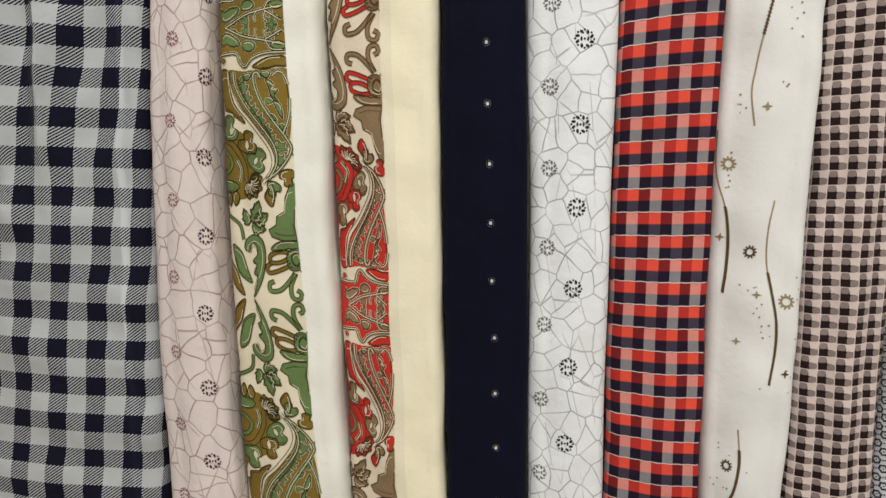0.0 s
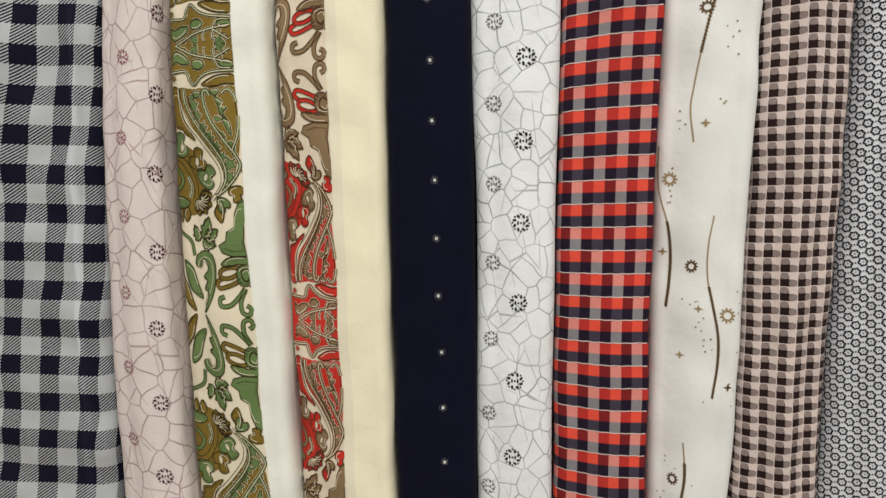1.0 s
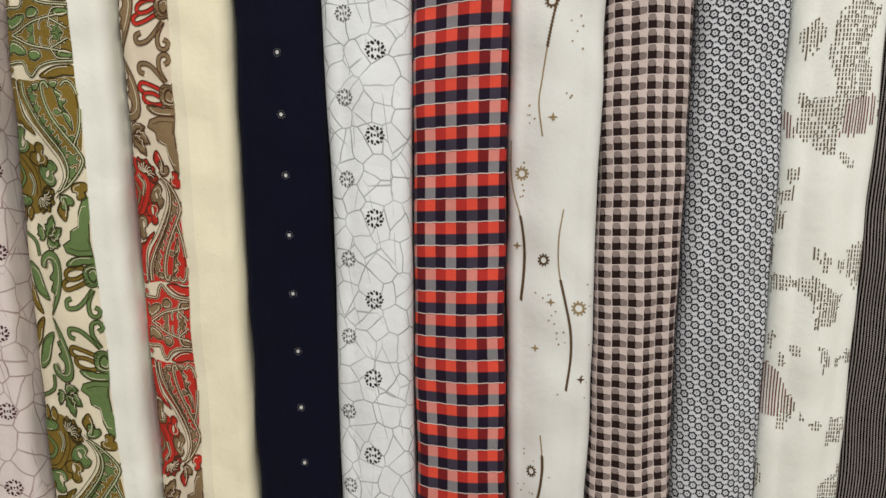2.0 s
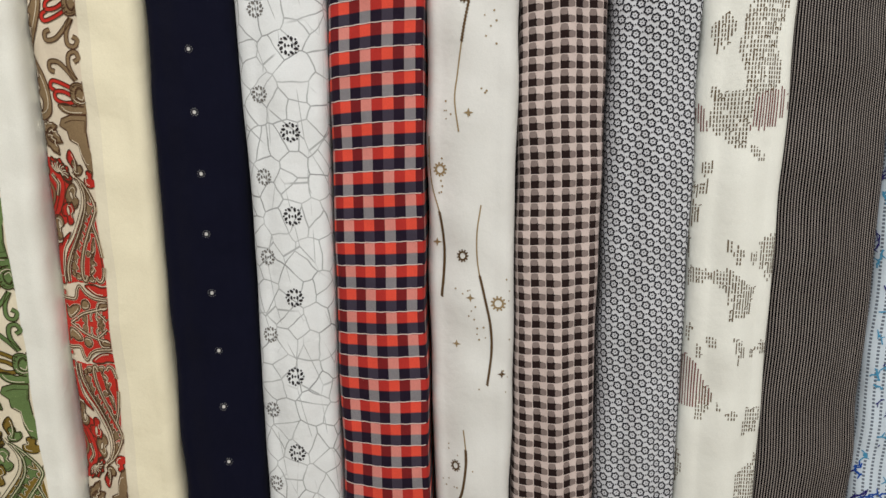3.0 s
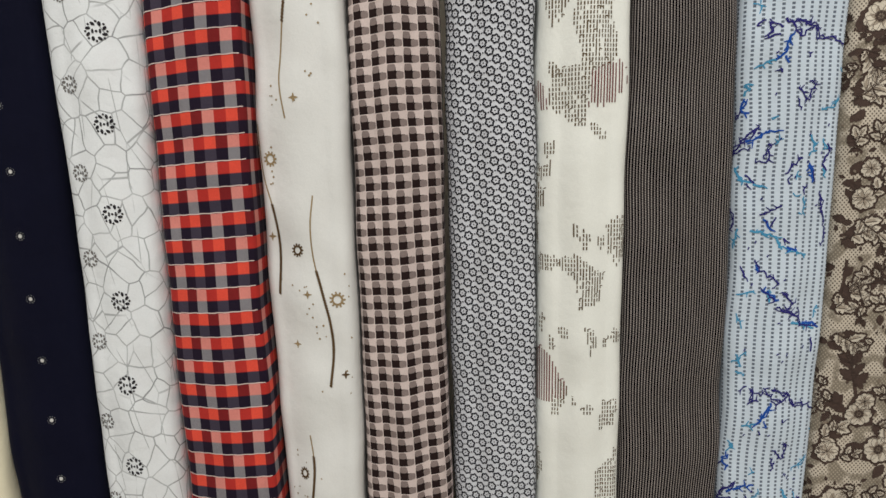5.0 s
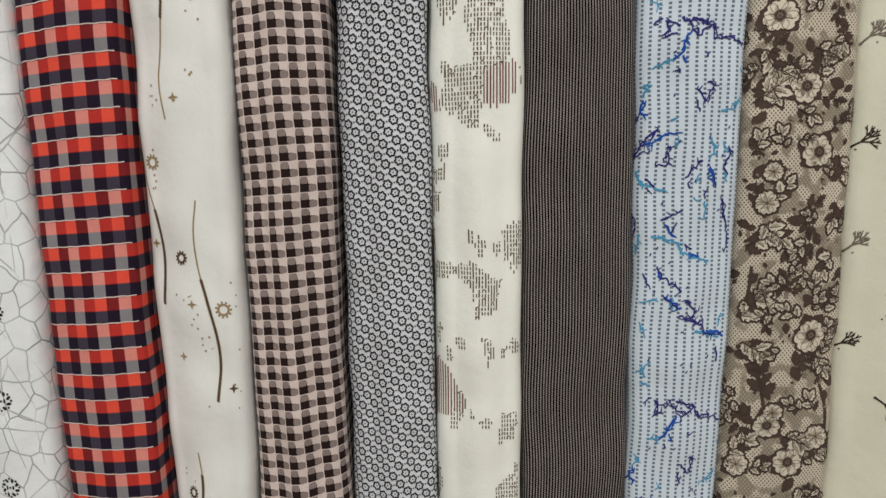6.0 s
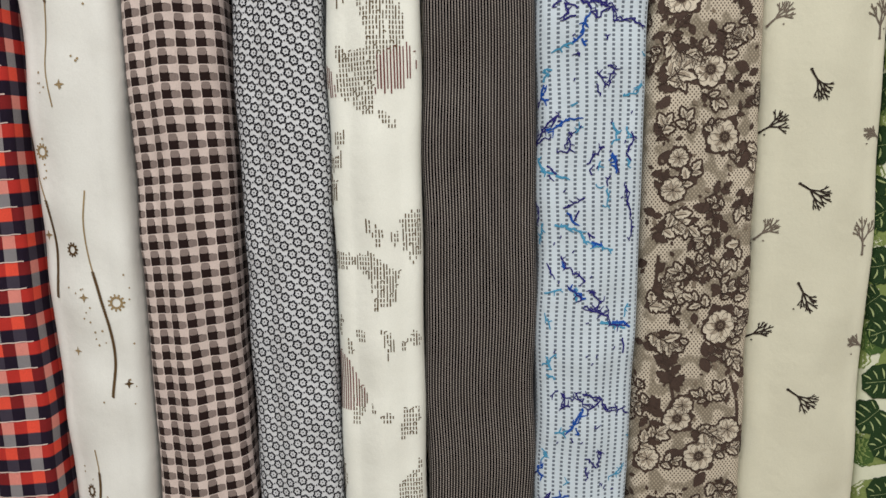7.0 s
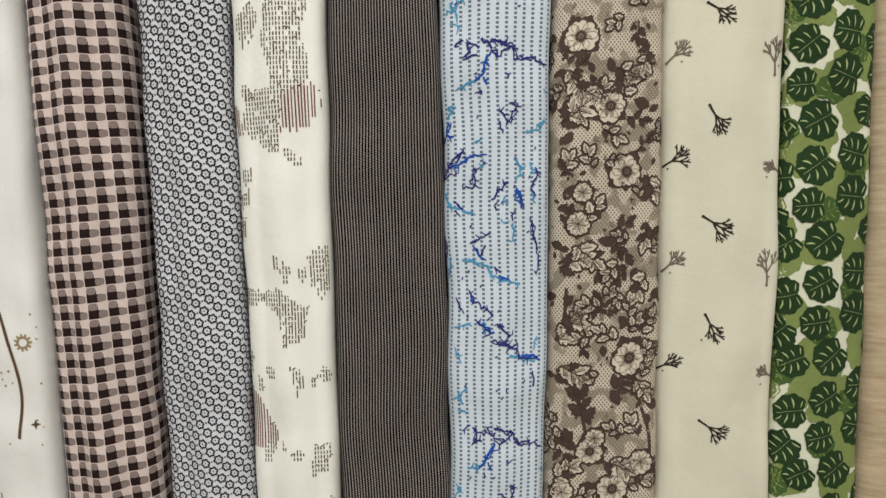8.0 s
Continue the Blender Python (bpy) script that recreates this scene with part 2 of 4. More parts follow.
# ---- cloth surfaces ----
Z0, Z1 = 0.86, 1.50
LEVELS = (1.33, 1.20, 1.06)


class Cloth:
    """A folded length of cloth that stands upright: an outline that varies with height round a rounded section.
    u runs round the section in metres from the middle of its face, v is the height."""

    def __init__(self, left, right, rl=0.010, rr=0.010, bulge=0.002, yl=0.0, yr=0.0, seed=1, crease=0.00035, depth=0.05, folds=()):
        self.kl, self.kr = np.polyfit(LEVELS, left, 2), np.polyfit(LEVELS, right, 2)
        self.yl, self.yr, self.folds, self.crease = yl, yr, folds, crease
        w = float(np.mean(np.array(right) - np.array(left)))
        q = np.linspace(0, math.pi / 2, 11)
        arc = 1 - np.sin(q) ** 0.85, 1 - np.cos(q) ** 0.85
        s = np.linspace(0, 1, 25)[1:-1]
        back = np.linspace(depth, rl, 6)[:-1]
        x = [np.zeros(5), rl * (1 - np.cos(q) ** 0.9), rl + (w - rl - rr) * s, w - rr * (1 - np.cos(q[::-1]) ** 0.9), np.full(5, w)]
        y = [back, rl * (1 - np.sin(q) ** 0.9), -bulge * (1 - (2 * s - 1) ** 2) ** 1.5, rr * (1 - np.sin(q[::-1]) ** 0.9), np.linspace(rr, depth, 6)[1:]]
        x, y = np.concatenate(x), np.concatenate(y)
        step = np.hypot(np.diff(x), np.diff(y))
        u = np.concatenate([[0], np.cumsum(step)])
        mid = np.interp(w / 2, x[7:-7], u[7:-7])
        self.u, self.sx, self.sy = u - mid, x / w, y
        dx, dy = np.gradient(x, u), np.gradient(y, u)
        size = np.hypot(dx, dy)
        self.nx, self.ny = dy / size, -dx / size
        rng = np.random.RandomState(seed)
        self.waves = [(rng.uniform(-1, 1) * 160, rng.uniform(30, 190), rng.uniform(0, 6.3), rng.uniform(0.4, 1)) for _ in range(7)]
        self.edge = [(rng.uniform(28, 110), rng.uniform(0, 6.3), rng.uniform(0.0001, 0.00045)) for _ in range(6)]

    def at(self, u, v, off=0.0):
        """Points of the surface, off metres before it."""
        u, v = np.asarray(u, float), np.asarray(v, float)
        z = np.clip(v, 1.0, 1.39)
        l = np.polyval(self.kl, z) + sum(a * np.sin(k * v + p) for k, p, a in self.edge[:3])
        r = np.polyval(self.kr, z) + sum(a * np.sin(k * v + p) for k, p, a in self.edge[3:])
        sx = np.interp(u, self.u, self.sx)
        x = l + (r - l) * sx + off * np.interp(u, self.u, self.nx)
        y = np.interp(u, self.u, self.sy) + self.yl + (self.yr - self.yl) * sx
        y = y + self.crease * sum(a * np.sin(ku * u + kv * v + p) for ku, kv, p, a in self.waves) / 2
        for u0, wide, high, v0, fade, squeeze in self.folds:
            grow = 1 / (1 + np.exp(-(v - v0) / fade))
            x = x - squeeze * grow * (u - u0) * np.exp(-((u - u0) / wide) ** 2)
            y = y - high * grow * np.exp(-((u - u0) / wide) ** 2)
        y = y + off * np.interp(u, self.u, self.ny)
        return np.stack([x, y, v], axis=-1)

    def body(self, name, material, parent, label=""):
        us = self.u if not self.folds else np.sort(np.concatenate([self.u, np.linspace(self.u[16], self.u[-17], 50)]))
        vs = np.concatenate([np.linspace(Z0, 1.02, 16)[:-1], np.linspace(1.02, 1.38, 91), np.linspace(1.38, Z1, 12)[1:]])
        uu, vv = np.meshgrid(us, vs)
        co = self.at(uu, vv).reshape(-1, 3)
        n, m = len(us), len(vs)
        faces = [(i * n + j, i * n + j + 1, (i + 1) * n + j + 1, (i + 1) * n + j) for i in range(m - 1) for j in range(n - 1)]
        faces += [((i + 1) * n, (i + 1) * n + n - 1, i * n + n - 1, i * n) for i in range(m - 1)]
        sides = len(faces)
        faces += [tuple(range((m - 1) * n, m * n)), tuple(reversed(range(n)))]
        me = bpy.data.meshes.new(name)
        me.from_pydata(co.tolist(), [], faces)
        layer = me.uv_layers.new(name="UVMap")
        at = np.zeros(len(me.loops), dtype=np.int32)
        me.loops.foreach_get("vertex_index", at)
        flat = np.stack([uu.ravel(), vv.ravel()], axis=-1)[at]
        layer.data.foreach_set("uv", flat.astype(np.float32).ravel())
        me.polygons.foreach_set("use_smooth", [k < sides for k in range(len(faces))])
        me.materials.append(material)
        ob = new(name, me)
        ob.parent = parent
        return tagged(ob, label)


# ---- printing on cloth; millimetres across and up ----
def smooth(points, closed=False, n=6):
    """A curve through the points."""
    p = np.array(points, float)
    if closed:
        p = np.concatenate([p[-1:], p, p[:2]])
    else:
        p = np.concatenate([2 * p[:1] - p[1:2], p, 2 * p[-1:] - p[-2:-1]])
    out = []
    for a, b, c, d in zip(p, p[1:], p[2:], p[3:]):
        for t in np.arange(n) / n:
            out.append(0.5 * (2 * b + (c - a) * t + (2 * a - 5 * b + 4 * c - d) * t * t + (3 * b - a - 3 * c + d) * t ** 3))
    if not closed:
        out.append(p[-2])
    return np.array(out)


class Print:
    """One colour of a printed pattern on a cloth, a hair above it."""

    def __init__(self, cloth, layer, limit=None):
        self.cloth, self.off, self.limit = cloth, 0.00016 + 0.00007 * layer, limit
        self.p, self.f, self.marks = [], [], []

    def mark(self):
        """What follows is a motif of its own."""
        if not self.marks or self.marks[-1] != len(self.f):
            self.marks.append(len(self.f))

    def quad(self, a, b, c, d):
        k = len(self.p)
        self.p += [a, b, c, d]
        self.f.append((k, k + 1, k + 2, k + 3))

    def stroke(self, points, width, step=1.6):
        p = np.array(points, float)
        wide = np.broadcast_to(np.asarray(width, float), (len(p),))
        d = np.gradient(p, axis=0)
        d /= np.maximum(np.hypot(d[:, 0], d[:, 1]), 1e-6)[:, None]
        side = np.stack([-d[:, 1], d[:, 0]], axis=-1) * wide[:, None] / 2
        for i in range(len(p) - 1):
            if self.limit is not None and max(p[i][0], p[i + 1][0]) > self.limit(p[i][1]):
                continue
            cut = max(1, int(np.hypot(*(p[i + 1] - p[i])) / step + 0.5))
            for k in range(cut):
                s, e = k / cut, (k + 1) / cut
                a, b = p[i] + (p[i + 1] - p[i]) * s, p[i] + (p[i + 1] - p[i]) * e
                m, q = side[i] + (side[i + 1] - side[i]) * s, side[i] + (side[i + 1] - side[i]) * e
                self.quad(a - m, b - q, b + q, a + m)

    def fill(self, points, step=0.4):
        p = np.array(points, float)
        lo, hi = p[:, 1].min(), p[:, 1].max()
        rows = max(3, int((hi - lo) / step))
        h = (hi - lo) / rows
        nxt = np.roll(p, -1, axis=0)
        for r in range(rows):
            y = lo + (r + 0.5) * h
            on = (p[:, 1] <= y) != (nxt[:, 1] <= y)
            a, b = p[on], nxt[on]
            if len(a) < 2:
                continue
            slope = (b[:, 0] - a[:, 0]) / (b[:, 1] - a[:, 1])
            x = a[:, 0] + (y - a[:, 1]) * slope
            slope = np.clip(slope, -2.5, 2.5)
            order = np.argsort(x)
            x, slope = x[order], slope[order]
            for k in range(0, len(x) - 1, 2):
                x0, x1, s0, s1 = x[k], x[k + 1], slope[k], slope[k + 1]
                if self.limit is not None:
                    edge = self.limit(y)
                    if x0 >= edge:
                        continue
                    if x1 > edge:
                        x1, s1 = edge, 0.0
                cut = max(1, int((x1 - x0) / 2.2 + 0.5))
                g = h / 2
                for c in range(cut):
                    s, e = c / cut, (c + 1) / cut
                    xa, xb = x0 + (x1 - x0) * s, x0 + (x1 - x0) * e
                    ka, kb = s0 + (s1 - s0) * s, s0 + (s1 - s0) * e
                    self.quad((xa - ka * g, y - g), (xb - kb * g, y - g), (xb + kb * g, y + g), (xa + ka * g, y + g))

    def oval(self, x, y, rx, ry, turn=0.0, n=14):
        t = np.linspace(0, 2 * math.pi, n, endpoint=False)
        c, s = math.cos(turn), math.sin(turn)
        a, b = rx * np.cos(t), ry * np.sin(t)
        self.fill(np.stack([x + a * c - b * s, y + a * s + b * c], axis=-1), step=0.3)

    def done(self, name, material, parent, label=""):
        if not self.p:
            return None
        p = np.array(self.p, float) / 1000.0
        co = self.cloth.at(p[:, 0], p[:, 1], self.off)
        starts = sorted({0, *self.marks}) + [len(self.f)]
        for a, b in zip(starts, starts[1:]):
            keep = [f for f in self.f[a:b] if self.cloth.u[2] < p[f[0]][0] < self.cloth.u[-3] and Z0 < p[f[0]][1] < Z1]
            if not keep:
                continue
            low = keep[0][0]
            ob = part(name, co[low:keep[-1][3] + 1].tolist(), [tuple(k - low for k in f) for f in keep], material, parent, label)
            ob.data.polygons.foreach_set("use_smooth", [True] * len(keep))
            if not self.marks:
                tagged(ob, kind="stuff")


def bolt(label):
    return tagged(new("fabric_bolt"), label, "fabric bolt", "row of folded fabrics")


def turned(points, x, y, turn, size=1.0, flip=1.0):
    p = np.array(points, float) * size
    p[:, 0] *= flip
    c, s = math.cos(turn), math.sin(turn)
    return np.stack([x + p[:, 0] * c - p[:, 1] * s, y + p[:, 0] * s + p[:, 1] * c], axis=-1)


# ---- fabrics, in their order along the shelf ----
TAU = 2 * math.pi


def rosette(ring, heart, x, y, size, turn=0.0):
    """A wreath of eight petals round two small crescents and a dot."""
    ring.mark()
    for k in range(8):
        a = TAU * (k + 0.5) / 8 + turn
        ring.oval(x + 0.80 * size * math.cos(a), y + 0.80 * size * math.sin(a), 0.24 * size, 0.15 * size, a + 0.5)
        b = TAU * k / 8 + turn
        ring.oval(x + 0.98 * size * math.cos(b), y + 0.98 * size * math.sin(b), 0.11 * size, 0.11 * size)
    heart.oval(x - 0.34 * size, y, 0.11 * size, 0.24 * size)
    heart.oval(x + 0.34 * size, y, 0.11 * size, 0.24 * size)
    heart.oval(x, y, 0.12 * size, 0.12 * size)


# gingham, hanging in loose folds
gingham = bolt("navy and white twill gingham cotton hanging in loose folds")
cloth = Cloth((-0.060, -0.060, -0.060), (0.0728, 0.0725, 0.0762), rl=0.010, rr=0.012, bulge=0.004, seed=3, crease=0.0012,
              folds=((0.003, 0.0095, 0.0080, 1.235, 0.022, 0.55), (-0.024, 0.013, 0.006, 1.20, 0.04, 0.35), (0.032, 0.014, -0.005, 1.25, 0.03, -0.2), (-0.010, 0.011, -0.006, 1.245, 0.03, 0.0)), yl=0.004, yr=0.004)
cloth.body("cloth", gingham_cloth(), gingham)


# pink crackle with wreaths
pink = bolt("pale pink cotton with mauve crackle lines and small maroon wreaths")
cloth = Cloth((0.0738, 0.0730, 0.0778), (0.1150, 0.1175, 0.1280), rl=0.012, rr=0.009, bulge=0.003, seed=5, yl=0.004, yr=-0.003)
cloth.body("cloth", crackle_cloth("pink_crackle", srgb(222, 212, 209), srgb(158, 132, 134), 0.7, 0.0142), pink)
dark, soft = Print(cloth, 1), Print(cloth, 1)
for k in range(-6, 7):
    v = 1194 + 46.7 * k
    rosette(dark, dark, 18.4 + 0.052 * (v - 1194), v, 4.8)
    rosette(dark, dark, -25.5 + 0.02 * (v - 1194), v + 2, 4.6)
    rosette(soft, soft, -4.0 + 0.036 * (v - 1194), 1168.5 + 46.6 * k, 4.1)
dark.done("wreath_print", ink("maroon_ink", 78, 44, 52), pink, "dark maroon wreath print")
soft.done("pale_wreath_print", ink("rose_ink", 148, 92, 98), pink, "faded rose wreath print")


# paisley border prints: green and red colourways of one design
def leaf_shape(lobes=4):
    """A jagged leaf, tip up, base at the origin, unit height."""
    left, right = [(0, 0)], []
    for k in range(lobes):
        t = (k + 0.55) / lobes
        wide = 0.34 * math.sin(math.pi * (0.18 + 0.78 * t)) + 0.05
        left += [(-wide, t * 0.95), (-wide * 0.66, t * 0.95 + 0.07)]
        right += [(wide, t * 0.95), (wide * 0.66, t * 0.95 + 0.07)]
    return left + [(0, 1.05)] + right[::-1]


TREFOIL = ((0, 0), (-0.5, 0.15), (-0.55, 0.5), (-0.25, 0.6), (-0.3, 0.95), (0.05, 1.05), (0.3, 0.9), (0.25, 0.6), (0.55, 0.5), (0.5, 0.15))
STAR = ((0, 0), (-0.5, -0.05), (-0.32, 0.3), (-0.62, 0.62), (-0.2, 0.62), (0, 1.05), (0.2, 0.62), (0.6, 0.55), (0.32, 0.3), (0.45, -0.05))
DROP = ((0, 0), (-0.28, 0.35), (-0.22, 0.75), (0, 1.0), (0.22, 0.75), (0.28, 0.35))


class Paisley:
    """The border design: p runs left from its straight edge, q from one mirror line to the next."""

    def __init__(self, cloth, edge, main, second, line, pale, thing, narrow=1.0):
        self.edge, self.thing, self.narrow = edge, thing, narrow
        limit = lambda v: edge(v)
        self.main, self.second = Print(cloth, 1, limit), Print(cloth, 1, limit)
        self.over, self.over2 = Print(cloth, 3, limit), Print(cloth, 3, limit)
        self.line, self.pale = Print(cloth, 4, limit), Print(cloth, 2, limit)
        self.shine, self.halo = Print(cloth, 5, limit), Print(cloth, 2, limit)
        self.pale.off += 0.00002
        self.inks = main, second, line, pale

    def half(self, v0, sign, length):
        self.v0, self.sign, self.k = v0, sign, length / 148.0
        self.draw()

    def map(self, pts):
        p = np.array(pts, float)
        v = self.v0 - self.sign * p[:, 1] * self.k
        easing = np.clip((p[:, 1] - 78) / 24, 0, 1)
        u = np.array([self.edge(x) for x in v]) + p[:, 0] * (self.narrow + (1 - self.narrow) * easing)
        return np.stack([u, v], axis=-1)

    def shape(self, pts, ink_print, outline=0.6, n=5):
        c = self.map(smooth(pts, True, n))
        ink_print.mark()
        ink_print.fill(c)
        if outline and ink_print in (self.over, self.over2):
            self.halo.stroke(np.concatenate([c, c[:1]]), 1.05)
        if outline:
            self.line.stroke(np.concatenate([c, c[:1]]), outline)
        if outline > 0.5 and ink_print is not self.pale:
            mid = c.mean(axis=0)
            inner = mid + 0.72 * (c - mid)
            cut = len(inner) * 4 // 10
            self.shine.stroke(inner[:cut], 0.42)
            self.line.stroke(mid + 0.80 * (c[cut + 2:-2] - mid), 0.28)

    def rod(self, pts, ink_print, wide, outline=0.45, n=6):
        c = self.map(smooth(pts, False, n))
        ink_print.mark()
        ink_print.stroke(c, wide)
        if outline:
            if ink_print in (self.over, self.over2):
                self.halo.stroke(c, wide + 0.9)
                self.shine.stroke(c, 0.42)
            d = np.gradient(c, axis=0)
            d /= np.maximum(np.hypot(d[:, 0], d[:, 1]), 1e-6)[:, None]
            side = np.stack([-d[:, 1], d[:, 0]], axis=-1) * (np.asarray(wide) / 2)
            self.line.stroke(c + side, outline)
            self.line.stroke(c - side, outline)

    def leaf(self, x, y, high, turn, ink_print, shape=None, flip=1.0):
        self.shape(turned(shape or leaf_shape(3), x, y, radians(turn), high, flip), ink_print, 0.6 if high > 6.6 else 0.36, n=3)

    def flower(self, x, y, r, petals, ink_print, heart):
        for k in range(petals):
            a = 360.0 * k / petals
            self.leaf(x, y, r, a, ink_print, DROP)
        t = np.linspace(0, TAU, 10, endpoint=False)
        self.shape(np.stack([x + 0.32 * r * np.cos(t), y + 0.32 * r * np.sin(t)], axis=-1), heart, n=2)

    def draw(self):
        m, s, o, o2 = self.main, self.second, self.over, self.over2
        # band on the mirror line
        self.shape([(-49.5, -0.9), (-50.3, 15), (-31.6, 14.5), (-30, 19.2), (-27, 21.5), (-19.7, 16.4), (-12.3, 15), (3.4, 14.1), (4.1, 0.9)], s, 0)
        self.rod([(-49.6, 14.5), (-40.6, 14.1), (-33.1, 14.1), (-30.5, 18.7), (-27, 21.1), (-21, 16.9), (-12.3, 14.5), (2.4, 13.6)], o, 1.5)
        self.rod([(-39.8, 0), (-26.7, 5.2), (-11.7, 8), (2.5, 10.3)], o, 1.6)
        self.rod([(-9.8, 1.9), (-12.1, 3.7), (-10.9, 7)], o, 1.2)
        self.rod([(-17.8, 1.4), (-18.5, 4.2), (-16.6, 7.5)], o, 1)
        self.rod([(-11.7, 7.5), (-6.1, 4.7), (-1.6, 2.3)], o, 1.4)
        self.rod([(-11.7, 8), (-8.5, 12.2), (-1.8, 12.6)], o, 1.2)
        self.shape([(-43.1, 4.7), (-39.2, 2.8), (-31.3, 6.6), (-29.6, 9.8), (-35.3, 10.3), (-40.2, 8.4), (-43.4, 10.3)], o)
        self.shape([(-27.1, 8.4), (-20.4, 8.4), (-18.4, 11.2), (-22.5, 13.6), (-27.2, 12.2)], o)
        self.shape([(-8.9, 9.4), (-4, 8), (1.3, 10.3), (-1.8, 12.6), (-7, 12.2)], o)
        self.leaf(-22.5, 1.9, 5, 80, o, TREFOIL)
        self.leaf(-5.6, 2.3, 6, 120, o, STAR)
        self.leaf(-31.9, 2.3, 4, 90, o2, DROP)
        self.leaf(0.6, 6.1, 6, 80, o2, TREFOIL)
        self.leaf(-40.9, 17.3, 5, 90, o2, DROP)
        self.shape([(-21.6, 21.5), (-17.1, 18.7), (-10.3, 16.4), (-1.8, 15.9), (2.8, 17.8), (2.5, 21.1), (-5.9, 21.1), (-13.1, 22.5)], s)
        # long paisley with its inner drop
        self.shape([(-40.1, 23.4), (-28.6, 23.4), (-13.2, 22.9), (2.4, 24.4), (-0.4, 50.1), (-2.7, 63.2), (-7.9, 75.4), (-17.2, 82), (-12.1, 75.9), (-12.5, 67.4), (-19.3, 57.1), (-28.3, 47.8), (-36.3, 37.5)], s, 0)
        self.rod([(-39.8, 22.9), (-39.7, 31.4), (-35.9, 41.2), (-26.8, 49.6), (-19, 58.1), (-14.2, 64.6), (-12.3, 71.2), (-14.1, 77.3), (-19.7, 83.4)], self.pale, 1.9, 0.4)
        self.rod([(-36.3, 23.4), (-35.9, 31.4), (-30.9, 39.8), (-22.1, 49.2), (-15.3, 57.1), (-10.9, 64.6), (-10.4, 72.6), (-15, 80.6)], o, 1.8)
        self.rod([(-16.9, 27.2), (-18.9, 24.4), (-21.7, 25.8), (-21.3, 32.3), (-17.5, 40.7), (-11.4, 49.2), (-6.5, 55.3), (-3.6, 59)], o, 2.2)
        self.rod([(-9.2, 26.2), (-5.5, 23.9), (-1.8, 26.2), (0.1, 33.7), (-1.4, 46.8), (-5.6, 56.7)], o, 1.6)
        self.rod([(-4.1, 58.5), (-1.2, 64.2), (-4.3, 70.7), (-10.4, 77.3), (-17.2, 81.5)], o, 1.7)
        self.shape([(-13.7, 27.6), (-8.8, 30.4), (-10.6, 32.8), (-6.4, 33.7), (-8.9, 36.5), (-6.6, 40.3), (-10.9, 37.5), (-12.1, 32.8)], o)
        self.shape([(-11.8, 31.4), (-9.6, 33.7), (-8.9, 37.9), (-11.2, 35.6)], self.pale, 0.35)
        self.shape([(-9.8, 39.3), (-5.8, 41.2), (-5.2, 48.7), (-8, 44.5)], o)
        self.shape([(-16.2, 24.4), (-10.5, 23.9), (-12.2, 27.2), (-14.9, 26.7)], o)
        self.shape([(-28.9, 25.3), (-23.2, 24.8), (-25.1, 28.1), (-28.4, 28.1)], o)
        self.leaf(-27.5, 33.3, 6.2, 120, o, STAR)
        self.leaf(-25.7, 39.3, 6, 130, o, STAR)
        self.leaf(-21.8, 45.9, 6, 135, o, STAR)
        self.leaf(-17.9, 51.1, 6, 140, o, STAR)
        self.leaf(-14.1, 56.2, 5.6, 140, o, STAR)
        self.leaf(-11.1, 61.4, 5, 150, o, STAR)
        self.leaf(-6.5, 66, 6.5, 160, o, STAR)
        self.leaf(-6.9, 72.6, 6, 150, o, STAR)
        self.leaf(-32.2, 29, 4.5, 240, o)
        self.leaf(-12.6, 47.3, 4.5, 300, o)
        self.leaf(-14.8, 39.3, 4.5, 280, o)
        self.leaf(-7, 52, 5, 320, o)
        self.rod([(-33.6, 27.2), (-31.9, 33.3), (-26.4, 41.2), (-18.3, 50.1), (-12.8, 57.6)], s, 0.6, 0.4)
        # leaf and round paisley at the fold
        self.shape([(-62, 26), (-50, 46), (-40, 53), (-31, 58), (-27, 68), (-24, 78), (-26, 86), (-33, 92), (-46, 93), (-62, 93)], s, 0)
        self.shape([(-47.1, 23.4), (-39.8, 22.9), (-39.7, 32.3), (-36.9, 42.2), (-29.9, 51.1), (-38, 47.3), (-39.5, 45.4), (-46.3, 43.6), (-47.8, 38.9), (-50.2, 37.5)], s)
        self.leaf(-44.6, 60.4, 13.5, 190, m, TREFOIL)
        self.leaf(-41.1, 57.6, 6, 190, self.pale, DROP)
        self.leaf(-30.7, 67.4, 12, 192, s, TREFOIL)
        self.leaf(-30.3, 65.6, 5.5, 185, self.pale, DROP)
        self.leaf(-27.3, 75.4, 12.5, 220, m, TREFOIL)
        self.leaf(-25.5, 73.5, 5, 210, self.pale, DROP)
        self.rod([(-56.8, 58.5), (-42.5, 61.4), (-36.4, 67.4), (-32.5, 74.9), (-32.1, 82.9)], s, 3.2)
        self.rod([(-56.6, 64.2), (-45.1, 67.4), (-41.4, 73.5), (-46.8, 78.2), (-53.7, 76.3)], m, 2.4)
        self.shape([(-58.9, 79.6), (-53.8, 82), (-41.5, 82.9), (-37.9, 86.2), (-43.5, 89), (-54.6, 89)], m)
        self.rod([(-38.1, 71.2), (-35.7, 77.3), (-37.6, 82.9)], o, 1.6)
        for k in range(9):
            self.leaf(-29.4, 82.9, 9.8 if k % 2 else 8.6, -125 + 19 * k, s, DROP)
        self.leaf(-53, 88.5, 8.5, 5, s, DROP)
        self.leaf(-45.9, 88.5, 8.5, 0, s, DROP)
        self.leaf(-39.7, 88.1, 8.5, 10, s, DROP)
        self.shape([(-14.2, 82.9), (-12.2, 89.5), (-14.5, 96), (-19.1, 91.3), (-17, 86.6)], s)
